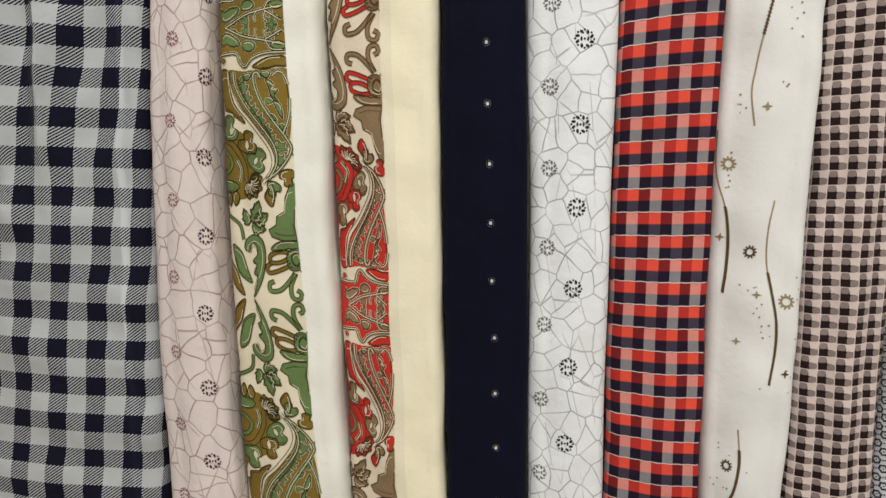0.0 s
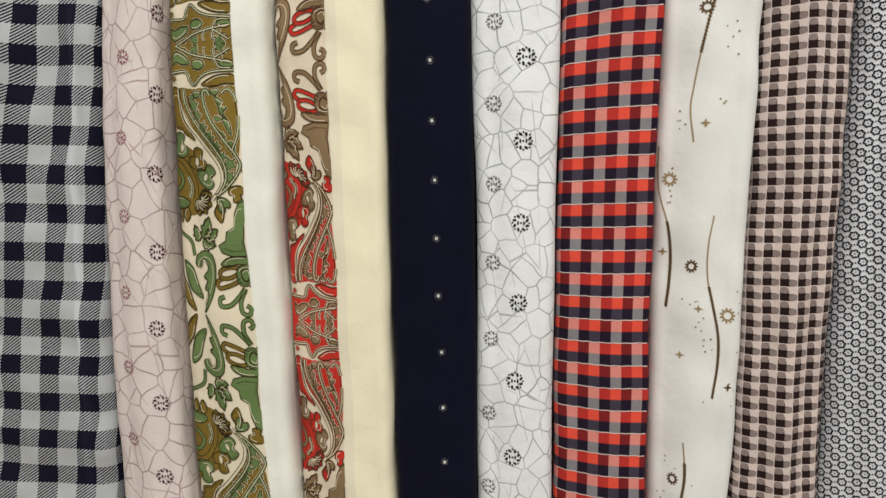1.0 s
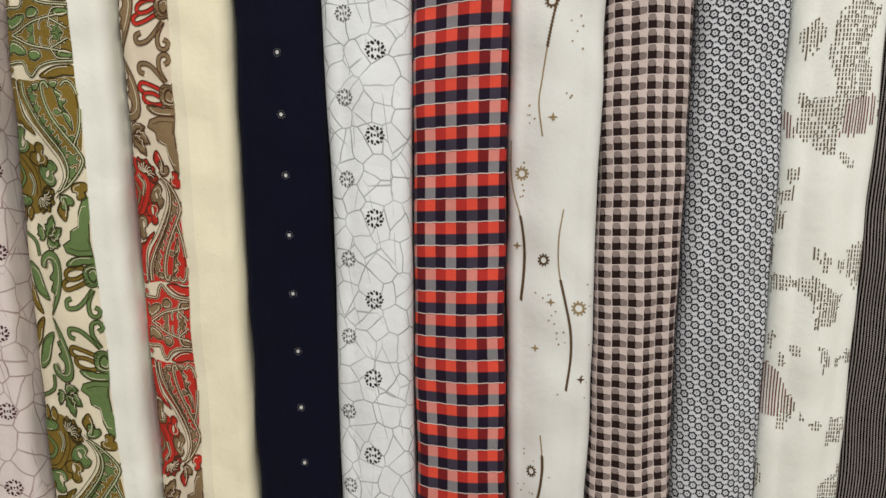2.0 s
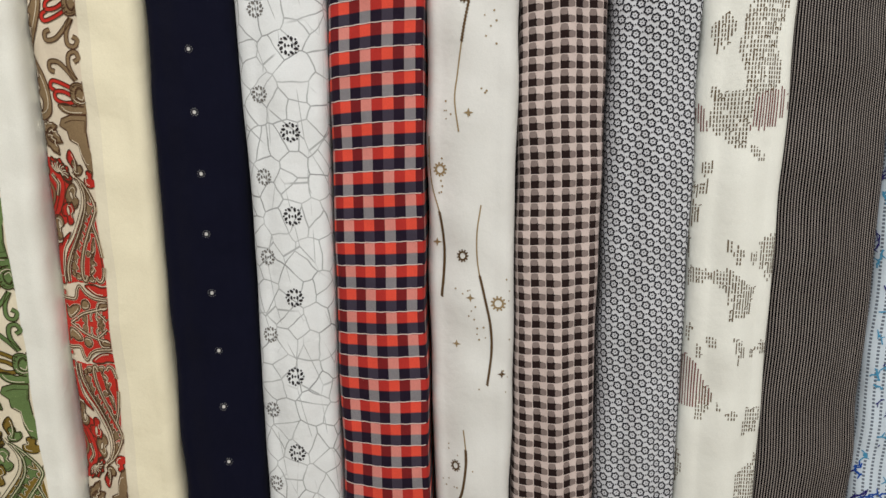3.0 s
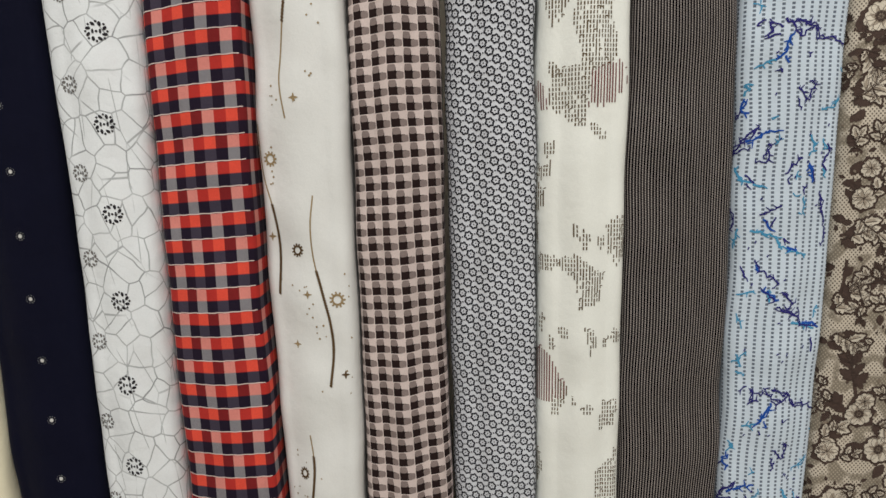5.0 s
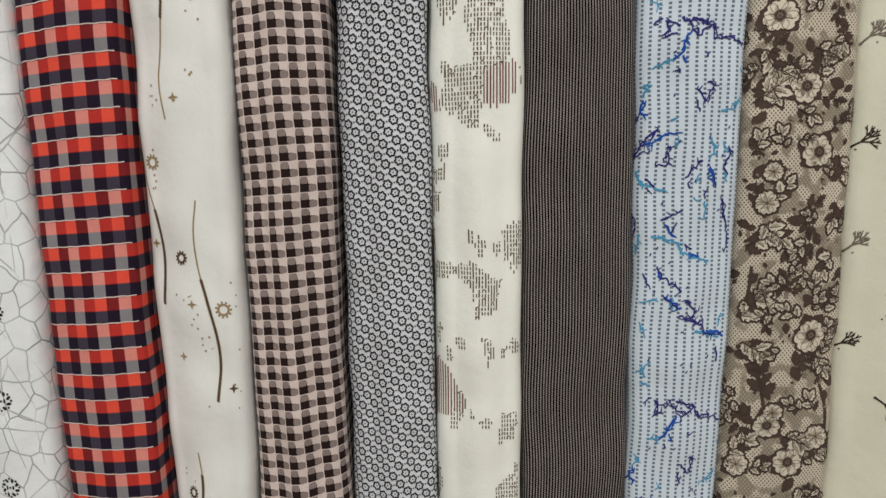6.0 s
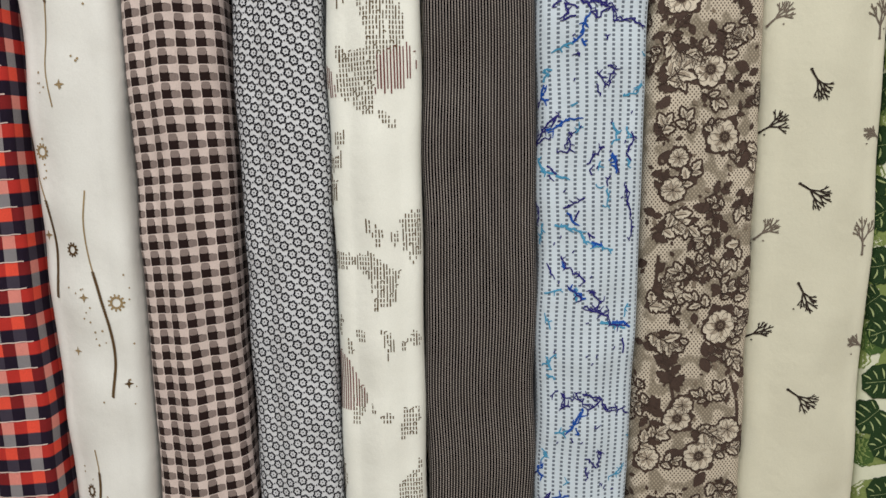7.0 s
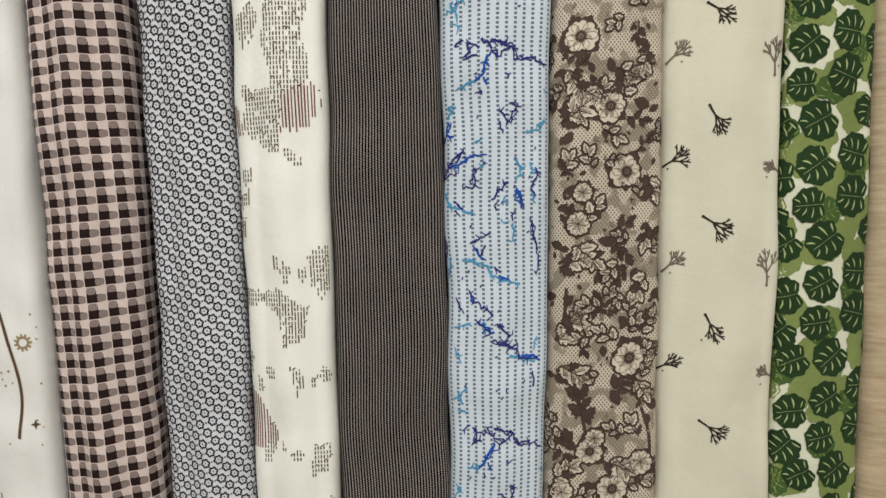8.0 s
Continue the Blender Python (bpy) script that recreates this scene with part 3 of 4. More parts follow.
        self.leaf(-11.5, 82.4, 8, 20, m, TREFOIL)
        self.leaf(-4.2, 75.4, 9, -5, s, TREFOIL)
        self.rod([(-1, 65.6), (0.4, 71.2), (0.5, 79.2)], self.line, 0.5, 0)
        # leaves on the open ground
        self.shape([(0.2, 82.9), (-3.1, 83.8), (-6.2, 90.9), (-7.1, 98.4), (-12.1, 101.2), (-12.7, 105.8), (-17.7, 108.7), (-15.8, 112.4), (-9.3, 114.3), (-0.4, 113.8), (-1.5, 105.8), (-0.8, 96.9), (1.2, 89.9)], m, n=1)
        self.rod([(0.5, 103), (0.7, 109.6), (0.5, 117.1)], self.line, 0.5, 0)
        self.leaf(-27.1, 106.3, 11, 235, m)
        self.leaf(-28.1, 105.8, 13, 200, m)
        self.leaf(-29.9, 107.7, 10, 275, m)
        self.leaf(-32.4, 106.8, 9, 160, m)
        self.leaf(-27, 104.4, 6, 215, s, DROP)
        self.rod([(-56.7, 97.9), (-51.6, 100.7), (-39.3, 106.3), (-36.7, 115.2)], m, 2)
        self.rod([(-56.8, 105.8), (-51.7, 107.7), (-51.8, 113.8), (-53.2, 118)], s, 2.4)
        self.shape([(-36.3, 120.4), (-34.9, 115.2), (-28.5, 111.9), (-22.8, 114.3), (-21.1, 120.4), (-22.3, 129.3), (-25.7, 138.6), (-32.1, 147.5), (-27.9, 136.3), (-30.6, 133.9), (-28, 129.3), (-30.7, 126.9), (-26.9, 122.7), (-27.3, 118.5), (-30.6, 116.6), (-32.8, 121.3)], m)
        self.shape([(-45.5, 118.5), (-39, 121.8), (-35.5, 131.1), (-32.5, 139.1), (-39.6, 136.3), (-43.4, 129.7)], m)
        self.shape([(-51.8, 126.5), (-43.7, 132.5), (-40.7, 140), (-39, 147.1), (-45.9, 142.4), (-52.2, 134.9)], s)
        # orchid at the straight edge
        self.shape([(-17.1, 119.4), (-13.1, 115.7), (-5.9, 114.3), (2.1, 115.2), (1.5, 120.8), (-5.7, 118.5), (-12.2, 120.4)], m)
        self.rod([(-3.2, 121.3), (-11.4, 120.4), (-17.7, 122.7), (-18, 126.5), (-12.3, 126.5), (-7.1, 124.1)], s, 2.3)
        self.rod([(-5.3, 127.4), (-13.6, 131.1), (-19.6, 132.5), (-20.8, 129.3), (-17.5, 126.9)], s, 2.3)
        self.rod([(-3.7, 132.1), (-8.5, 137.7), (-13.6, 141.9), (-19.5, 142.4), (-20, 138.6), (-16.9, 137.2)], m, 2.4)
        self.rod([(-3.2, 132.1), (-6.6, 139.1), (-6.2, 145.2), (-2.5, 146.6), (-0.6, 143.3), (-3.4, 141.4)], m, 2.3)
        self.rod([(-0.2, 130.2), (0.7, 136.8), (0.3, 141.9)], self.line, 0.5, 0)
        self.shape([(-7.5, 121.8), (-3, 118.5), (1.7, 119.9), (1.6, 127.4), (-2.2, 130.7), (-7.2, 129.3)], m)
        self.shape([(-4.6, 122.7), (-0.7, 120.8), (0.4, 124.6), (-1.9, 128.3), (-4.6, 126.5)], s)

    def finish(self):
        main, second, line, pale = self.inks
        self.second.off, self.main.off = 0.00020, 0.00026
        for pr, name, mat in ((self.second, "ground_print", second), (self.main, "leaf_print", main), (self.halo, "pale_edge_print", pale), (self.pale, "pale_print", pale),
                              (self.over, "scroll_print", main), (self.over2, "bud_print", second), (self.line, "outline_print", line), (self.shine, "highlight_print", pale)):
            pr.done(name, mat, self.thing)


green = bolt("off-white cotton with a green and olive paisley border print")
cloth = Cloth((0.1165, 0.1215, 0.1295), (0.1822, 0.1892, 0.1990), rl=0.013, rr=0.010, bulge=0.004, seed=7, yl=0.005, yr=-0.003, crease=0.0005)
cloth.body("cloth", two_tone_cloth("ivory_and_white", srgb(230, 221, 196), srgb(237, 239, 231), 0.0162, -0.017), green)
g = Paisley(cloth, lambda v: 16.2 - 0.017 * (v - 1200), ink("leaf_green_ink", 106, 130, 80), ink("olive_ink", 128, 106, 46),
            ink("dark_olive_ink", 56, 50, 28), ink("ivory_ink", 222, 214, 186), green)
for v0, sign, length in ((1315.5, 1, 158), (1315.5, -1, 158), (999.5, -1, 158), (999.5, 1, 158)):
    g.half(v0, sign, length)
g.finish()

red = bolt("cream cotton with a red and taupe paisley border print")
cloth = Cloth((0.1835, 0.1910, 0.2002), (0.2490, 0.2540, 0.2600), rl=0.011, rr=0.009, bulge=0.0035, seed=9, yl=0.004, yr=-0.002, crease=0.0006)
cloth.body("cloth", two_tone_cloth("ivory_and_cream", srgb(226, 214, 192), srgb(242, 236, 208), 0.0015, -0.003, 0.0062, srgb(234, 228, 204)), red)
g = Paisley(cloth, lambda v: 1.5 - 0.003 * (v - 1200), ink("taupe_ink", 140, 118, 88), ink("red_ink", 196, 54, 44),
            ink("brown_ink", 84, 56, 40), ink("ivory_ink", 226, 212, 186), red, 0.66)
for v0, sign, length in ((1156, 1, 150), (1156, -1, 150), (1456, 1, 150)):
    g.half(v0, sign, length)
g.finish()


# navy with pin dots
navy = bolt("plain navy blue cotton with a line of tiny white dots")
cloth = Cloth((0.2503, 0.2553, 0.2613), (0.2975, 0.3040, 0.3090), rl=0.008, rr=0.008, bulge=0.004, seed=11, yl=0.001, yr=0.001)
cloth.body("cloth", plain_cloth("navy_cotton", srgb(12, 14, 33), vary=0.12, sheen=0.02), navy)
dots = Print(cloth, 1)
for k in range(-9, 10):
    v = 1208 + 32.7 * k
    u = 4.0 - 0.018 * (v - 1200)
    dots.mark()
    dots.oval(u, v, 0.85, 1.0)
    for i in range(10):
        a = TAU * i / 10
        dots.oval(u + 1.9 * math.cos(a), v + 2.0 * math.sin(a), 0.15, 0.15, n=6)
dots.done("dot_print", ink("white_ink", 214, 214, 210), navy, "tiny white ringed dots")


# white crackle with wreaths
crackle = bolt("white cotton with grey crackle lines and black wreaths")
cloth = Cloth((0.2985, 0.3048, 0.3097), (0.3478, 0.3498, 0.3532), rl=0.010, rr=0.008, bulge=0.003, seed=13, yl=0.003, yr=0.002)
cloth.body("cloth", crackle_cloth("white_crackle", srgb(234, 239, 241), srgb(148, 152, 154), 3.3), crackle)
dark, soft = Print(cloth, 1), Print(cloth, 1)
for k in range(-6, 7):
    v = 1218 + 45.2 * k
    rosette(dark, dark, 2.5 + 0.029 * (v - 1195), v, 4.9)
    v = 1195 + 44.2 * k
    rosette(soft, soft, -13.4 + 0.022 * (v - 1195), v, 4.3)
dark.done("wreath_print", ink("black_ink", 46, 44, 48), crackle, "black wreath print")
soft.done("pale_wreath_print", ink("grey_ink", 116, 114, 112), crackle, "faded grey wreath print")


# red check
check = bolt("red, navy and pink checked cotton with thin white lines")
cloth = Cloth((0.3487, 0.3508, 0.3545), (0.4012, 0.4022, 0.4060), rl=0.010, rr=0.004, bulge=0.003, seed=15, yl=0.004, yr=-0.001)
cloth.body("cloth", check_cloth(), check)
threads = Print(cloth, 1)
for k in range(-21, 9):
    threads.mark()
    u = np.arange(-26.0, 25.5, 1.5)
    v0 = 1281.4 + 12.85 * k
    v = v0 + u * (0.045 + 0.3 * (v0 / 1000 - 1.2)) + 0.12 * np.sin(u * 0.9 + k)
    threads.stroke(np.stack([u, v], axis=-1), 0.5)
threads.done("white_thread", ink("rose_white_thread", 226, 206, 200), check, "thin white line in the weave")


# white with vines and gears
vine = bolt("ivory cotton with brown vine stems, gears and stars")
cloth = Cloth((0.4022, 0.4038, 0.4085), (0.4515, 0.4518, 0.4522), rl=0.007, rr=0.010, bulge=0.003, seed=17, yl=0.009, yr=-0.002, crease=0.0006)
cloth.body("cloth", plain_cloth("ivory_cotton", srgb(229, 231, 228), vary=0.04, bump=0.07), vine)
brown, khaki = Print(cloth, 2), Print(cloth, 1)


def spot(x):
    """Where a motif lies across the slanting face."""
    return 3.2 + 0.9 * x


def stem(points, beads, thick=1.55):
    """A stem that runs thin into a beaded, thicker length. beads: the share of its length, from the start or the end."""
    c = smooth([(spot(x), y) for x, y in points], False, 14)
    brown.mark()
    khaki.mark()
    n = len(c)
    t = np.arange(n) / (n - 1)
    fat = t > 1 - beads if beads > 0 else t < -beads
    khaki.stroke(c, np.where(fat, 0.7, 0.75))
    part_of = c[fat]
    for i, (x, y) in enumerate(part_of):
        a, b = part_of[max(i - 1, 0)], part_of[min(i + 1, len(part_of) - 1)]
        brown.oval(x, y, thick * 0.62, thick * 0.40, math.atan2(b[1] - a[1], b[0] - a[0]) + 0.9, n=8)
    brown.stroke(part_of, thick * 0.55)


def gear(pr, x, y, r, squash=1.0):
    pr.mark()
    x = spot(x)
    t = np.linspace(0, TAU, 25)
    pr.stroke(np.stack([x + r * squash * 0.62 * np.cos(t), y + r * 0.62 * np.sin(t)], axis=-1), r * 0.27)
    for k in range(11):
        a = TAU * k / 11
        pr.oval(x + 0.88 * r * squash * math.cos(a), y + 0.88 * r * math.sin(a), 0.17 * r, 0.13 * r, a, n=8)


def star(pr, x, y, r):
    pr.mark()
    x = spot(x)
    p = []
    for k in range(8):
        rad = r if k % 2 == 0 else r * 0.36
        p.append((x + rad * math.cos(TAU * k / 8), y + rad * math.sin(TAU * k / 8)))
    pr.fill(p, 0.25)


rng = random.Random(4)
stem([(-1.0, 1349), (-4.2, 1337), (-9.3, 1313), (-12.4, 1294), (-13.6, 1281), (-10.6, 1264)], -0.42)
stem([(-28.5, 1262), (-28.0, 1238), (-23, 1219), (-20.0, 1202), (-19.9, 1188), (-21.6, 1174)], 0.62)
stem([(2.0, 1225), (-0.2, 1210), (0.6, 1193), (4.3, 1176), (8.0, 1158), (8.7, 1142), (6.3, 1125)], 0.60)
stem([(-9.4, 1097), (-7.8, 1083), (-8.0, 1073), (-10.4, 1060), (-15.0, 1050)], 0.8)
gear(khaki, -22.0, 1244, 3.9, 0.9)
gear(brown, -8.4, 1197, 3.5, 0.85)
gear(khaki, 13.0, 1171, 4.1)
gear(brown, -14.8, 1075, 3.4, 0.85)
gear(brown, -7.5, 1334, 3.5)
star(khaki, -5.6, 1274, 2.6)
star(khaki, -24.5, 1204, 2.6)
star(khaki, -4.0, 1174, 2.4)
star(khaki, -13.3, 1147, 2.4)
star(brown, 15.6, 1131, 2.5)
for x, y, wide, high, many in ((-6, 1278, 14, 24, 9), (-22, 1240, 8, 26, 6), (-12, 1185, 12, 40, 8), (6, 1168, 14, 36, 12), (-14, 1074, 10, 26, 9), (10, 1128, 10, 20, 5), (0, 1318, 10, 20, 6)):
    for _ in range(many):
        r = rng.uniform(0.35, 0.6)
        khaki.mark()
        khaki.oval(spot(x) + rng.uniform(-1, 1) * wide, y + rng.uniform(-0.5, 0.5) * high, r, r, n=7)
brown.done("dark_vine_print", ink("umber_ink", 94, 74, 50), vine, "dark brown beaded stems and gears")
khaki.done("pale_vine_print", ink("khaki_ink", 158, 138, 104), vine, "khaki stems, gears and stars")


# brown and white basket check
basket = bolt("brown and white basket check cotton")
cloth = Cloth((0.4523, 0.4528, 0.4532), (0.4995, 0.4990, 0.5000), rl=0.012, rr=0.012, bulge=0.005, seed=19, yl=0.001, yr=0.002)
cloth.body("cloth", basket_cloth(), basket)


# small hexagon flowers
blossom = bolt("grey-white cotton with a black geometric flower print")
cloth = Cloth((0.5015, 0.5015, 0.5015), (0.547, 0.5465, 0.5455), rl=0.012, rr=0.008, bulge=0.004, seed=21, yl=0.007, yr=0.001)
cloth.body("cloth", plain_cloth("cool_white_cotton", srgb(214, 218, 224), vary=0.06), blossom)
flowers = Print(cloth, 1)
t = np.linspace(0, TAU, 37)
rim = 1.90 + 0.30 * np.cos(6 * t)
ring = np.stack([rim * np.cos(t + 0.25), rim * np.sin(t + 0.25)], axis=-1)
for i in range(-60, 61):
    for j in range(-60, 61):
        x, y = 6.26 + 3.654 * i + 6.528 * j, 1251.4 - 3.99 * i + 1.642 * j
        if not (-34 < x < 34 and 1015 < y < 1392):
            continue
        flowers.stroke(ring + (x, y), 0.80, step=3)
        flowers.oval(x, y, 0.36, 0.36, n=6)
        flowers.oval(x + 3.264, y + 0.821, 0.44, 0.44, n=6)
flowers.done("flower_print", ink("charcoal_ink", 40, 40, 48), blossom, "black hexagonal flower print")


# map print
chart = bolt("cream white cotton with a map drawn in brown dashes")
cloth = Cloth((0.5475, 0.5470, 0.5462), (0.5938, 0.5905, 0.5885), rl=0.010, rr=0.008, bulge=0.004, seed=23, yl=0.003, yr=-0.004, crease=0.0005)
cloth.body("cloth", plain_cloth("cream_white_cotton", srgb(240, 243, 236), vary=0.04, bump=0.07), chart)
sepia, wine = Print(cloth, 1), Print(cloth, 1)


def land(pr, coast, solid=0.1, ragged=1.2):
    """Upright dashes inside a ragged coast. solid: the share of long dashes."""
    r = random.Random(int(coast[0][0] * 10) + int(coast[0][1]))
    p = np.array(coast, float)
    nxt = np.roll(p, -1, axis=0)
    u = math.ceil(p[:, 0].min() / 1.5) * 1.5
    while u <= p[:, 0].max():
        on = (p[:, 0] <= u) != (nxt[:, 0] <= u)
        a, b = p[on], nxt[on]
        cross = np.sort(a[:, 1] + (u - a[:, 0]) * (b[:, 1] - a[:, 1]) / (b[:, 0] - a[:, 0]))
        for lo, hi in zip(cross[::2], cross[1::2]):
            v, hi = math.floor((lo + r.uniform(-1, 1) * ragged) / 2.2) * 2.2, hi + r.uniform(-1, 1) * ragged
            while v < hi:
                size = 1.55 if r.random() > solid else (hi - v if solid > 0.9 else r.choice((3.75, 5.95, 8.15)))
                top = min(v + size, hi)
                if r.random() < 0.95 and top - v > 0.3:
                    slip = r.uniform(-0.18, 0.18)
                    pr.stroke([(u + slip, v), (u + slip * 0.4, top)], r.uniform(0.52, 0.74))
                if r.random() < 0.10:
                    pr.stroke([(u, top), (u + 1.4, top + r.uniform(-0.8, 0.8))], 0.42)
                v = top + 0.65
        u += 1.5


def islet(pr, x, y, rx, ry, solid=0.15):
    land(pr, [(x + rx * math.cos(a), y + ry * math.sin(a)) for a in np.linspace(0, TAU, 9)[:-1]], solid, ry * 0.35)


land(sepia, [(-4, 1328), (-6.6, 1306), (-2.5, 1294.5), (-2, 1285), (-15.8, 1285), (-17, 1268), (-8, 1261), (-2.5, 1257), (0.3, 1259), (1, 1268), (3, 1283), (14, 1286), (16, 1297), (12, 1310), (17, 1330), (6, 1336)], 0.05)
land(wine, [(-25.6, 1276), (-22.2, 1280), (-18.5, 1276), (-17.6, 1267), (-20, 1265)], 0.95, 0.6)
land(wine, [(3, 1282), (10, 1285), (17, 1287), (21.3, 1279), (18, 1272), (11, 1267), (1.4, 1267)], 0.95, 1.4)
land(sepia, [(-20, 1318), (-17, 1305), (-13, 1308), (-8, 1320), (-12, 1326)], 0.2)
land(sepia, [(-17, 1288), (-15.5, 1279), (-13, 1279), (-13.5, 1286)], 0.5)
land(sepia, [(2, 1257), (4, 1253), (10, 1249), (11, 1252), (6, 1257)], 0)
islet(sepia, -17, 1246, 3.4, 3.6)
land(sepia, [(-25.5, 1238), (-22, 1237), (-15.5, 1240), (-15.8, 1232), (-19, 1233), (-25.5, 1230)], 0.4)
land(sepia, [(-25.8, 1230), (-19, 1226), (-18, 1218), (-24, 1216), (-25.8, 1219)], 0.7)
islet(sepia, -24.5, 1203, 2.0, 7.5, 0.5)
islet(sepia, -3.4, 1205, 1.6, 3.2, 0.4)
islet(sepia, 0.8, 1201, 2.4, 4.4, 0.2)
land(sepia, [(12, 1207), (16, 1209), (22.5, 1212), (23, 1190), (18, 1188), (13, 1197)], 0.25, 2.0)
islet(sepia, 9.4, 1199, 2.6, 2.6)
land(sepia, [(-24, 1192), (-10, 1191), (-5.5, 1190), (-6, 1183), (-12, 1186), (-24, 1184)], 0.2)
land(sepia, [(-5.8, 1190), (-3.4, 1193), (0.5, 1188), (10.8, 1183), (9.4, 1168), (-1.4, 1166), (-4.5, 1180)], 0.45)
islet(sepia, -21, 1157, 3.0, 3.6)
islet(sepia, -9.8, 1152, 3.0, 2.4)
islet(sepia, -16, 1146, 1.8, 3.0, 0.4)
land(sepia, [(0.4, 1158), (2.6, 1154), (8.6, 1151), (8.4, 1146), (4.4, 1140), (2.4, 1149)], 0.4)
islet(sepia, 12.6, 1147, 2.4, 1.4)
islet(sepia, 19, 1150, 4.0, 3.6)
land(wine, [(-25.8, 1142), (-22, 1143), (-16.4, 1138), (-11, 1127), (-6, 1121), (-9, 1116), (-25.8, 1114)], 0.97, 0.8)
land(sepia, [(-14, 1128), (-6, 1122), (-8, 1116), (-12, 1108), (-15, 1106), (-16, 1114)], 0.3)
islet(sepia, -4.0, 1116, 1.6, 2.2)
islet(sepia, 3.0, 1112, 3.2, 2.0)
land(sepia, [(10.6, 1115), (20, 1116), (19, 1103), (10.4, 1102)], 0)
land(sepia, [(20.5, 1094), (17.8, 1084), (13, 1080), (7.6, 1076), (8, 1068), (12, 1052), (21, 1052), (22, 1080)], 0)
islet(sepia, -23.5, 1078, 2.6, 9, 0.5)
sepia.done("map_print", ink("sepia_ink", 104, 88, 66), chart, "brown dashed map print")
wine.done("wine_map_print", ink("wine_ink", 122, 70, 68), chart, "wine red striped map print")


# dark pinstripe
stripe = bolt("dark brown cotton with fine grey pinstripes")
cloth = Cloth((0.5945, 0.5912, 0.5892), (0.6465, 0.6455, 0.6425), rl=0.006, rr=0.007, bulge=0.003, seed=25, yl=0.002, yr=0.001)
cloth.body("cloth", plain_cloth("dark_brown_cotton", srgb(9, 6, 7), vary=0.12), stripe)
threads = Print(cloth, 1)
for k in range(-30, 31):
    threads.mark()
    v = np.arange(1010, 1396, 4.0)
    threads.stroke(np.stack([1.42 * k + 0.12 * np.sin(v * 0.015 + 0.06 * k) + 0.04 * np.sin(v * 0.09 + k), v], axis=-1), 0.54, step=6)
threads.done("pinstripe", beaded_thread(), stripe, "fine pale grey pinstripe")


# pale blue with branches
branchy = bolt("pale blue dotted cotton with blue branching strokes")
cloth = Cloth((0.647, 0.646, 0.643), (0.7005, 0.6955, 0.689), rl=0.008, rr=0.009, bulge=0.0035, seed=27, yl=0.0, yr=-0.002)
cloth.body("cloth", dotted_cloth(), branchy)
ink_n, ink_b, ink_c = Print(cloth, 2), Print(cloth, 1), Print(cloth, 1)
rng = random.Random(12)


def twig(pr, points, wide=0.85, jag=1.0):
    """A jagged stroke with short side spurs."""
    pr.mark()
    p = np.array(points, float)
    out = [p[0]]
    for a, b in zip(p, p[1:]):
        n = max(2, int(np.hypot(*(b - a)) / 1.5))
        for k in range(1, n + 1):
            q = a + (b - a) * k / n + np.array([rng.uniform(-1, 1), rng.uniform(-1, 1)]) * jag * (0.4 if k == n else 0.9)
            out.append(q)
            if rng.random() < 0.45:
                turn = rng.uniform(0, TAU)
                pr.stroke([q, q + np.array([math.cos(turn), math.sin(turn)]) * rng.uniform(1.4, 3.2)], (wide, wide * 0.5))
    out = np.array(out)
    pr.stroke(out, np.array([wide * rng.uniform(0.7, 1.35) for _ in out]))


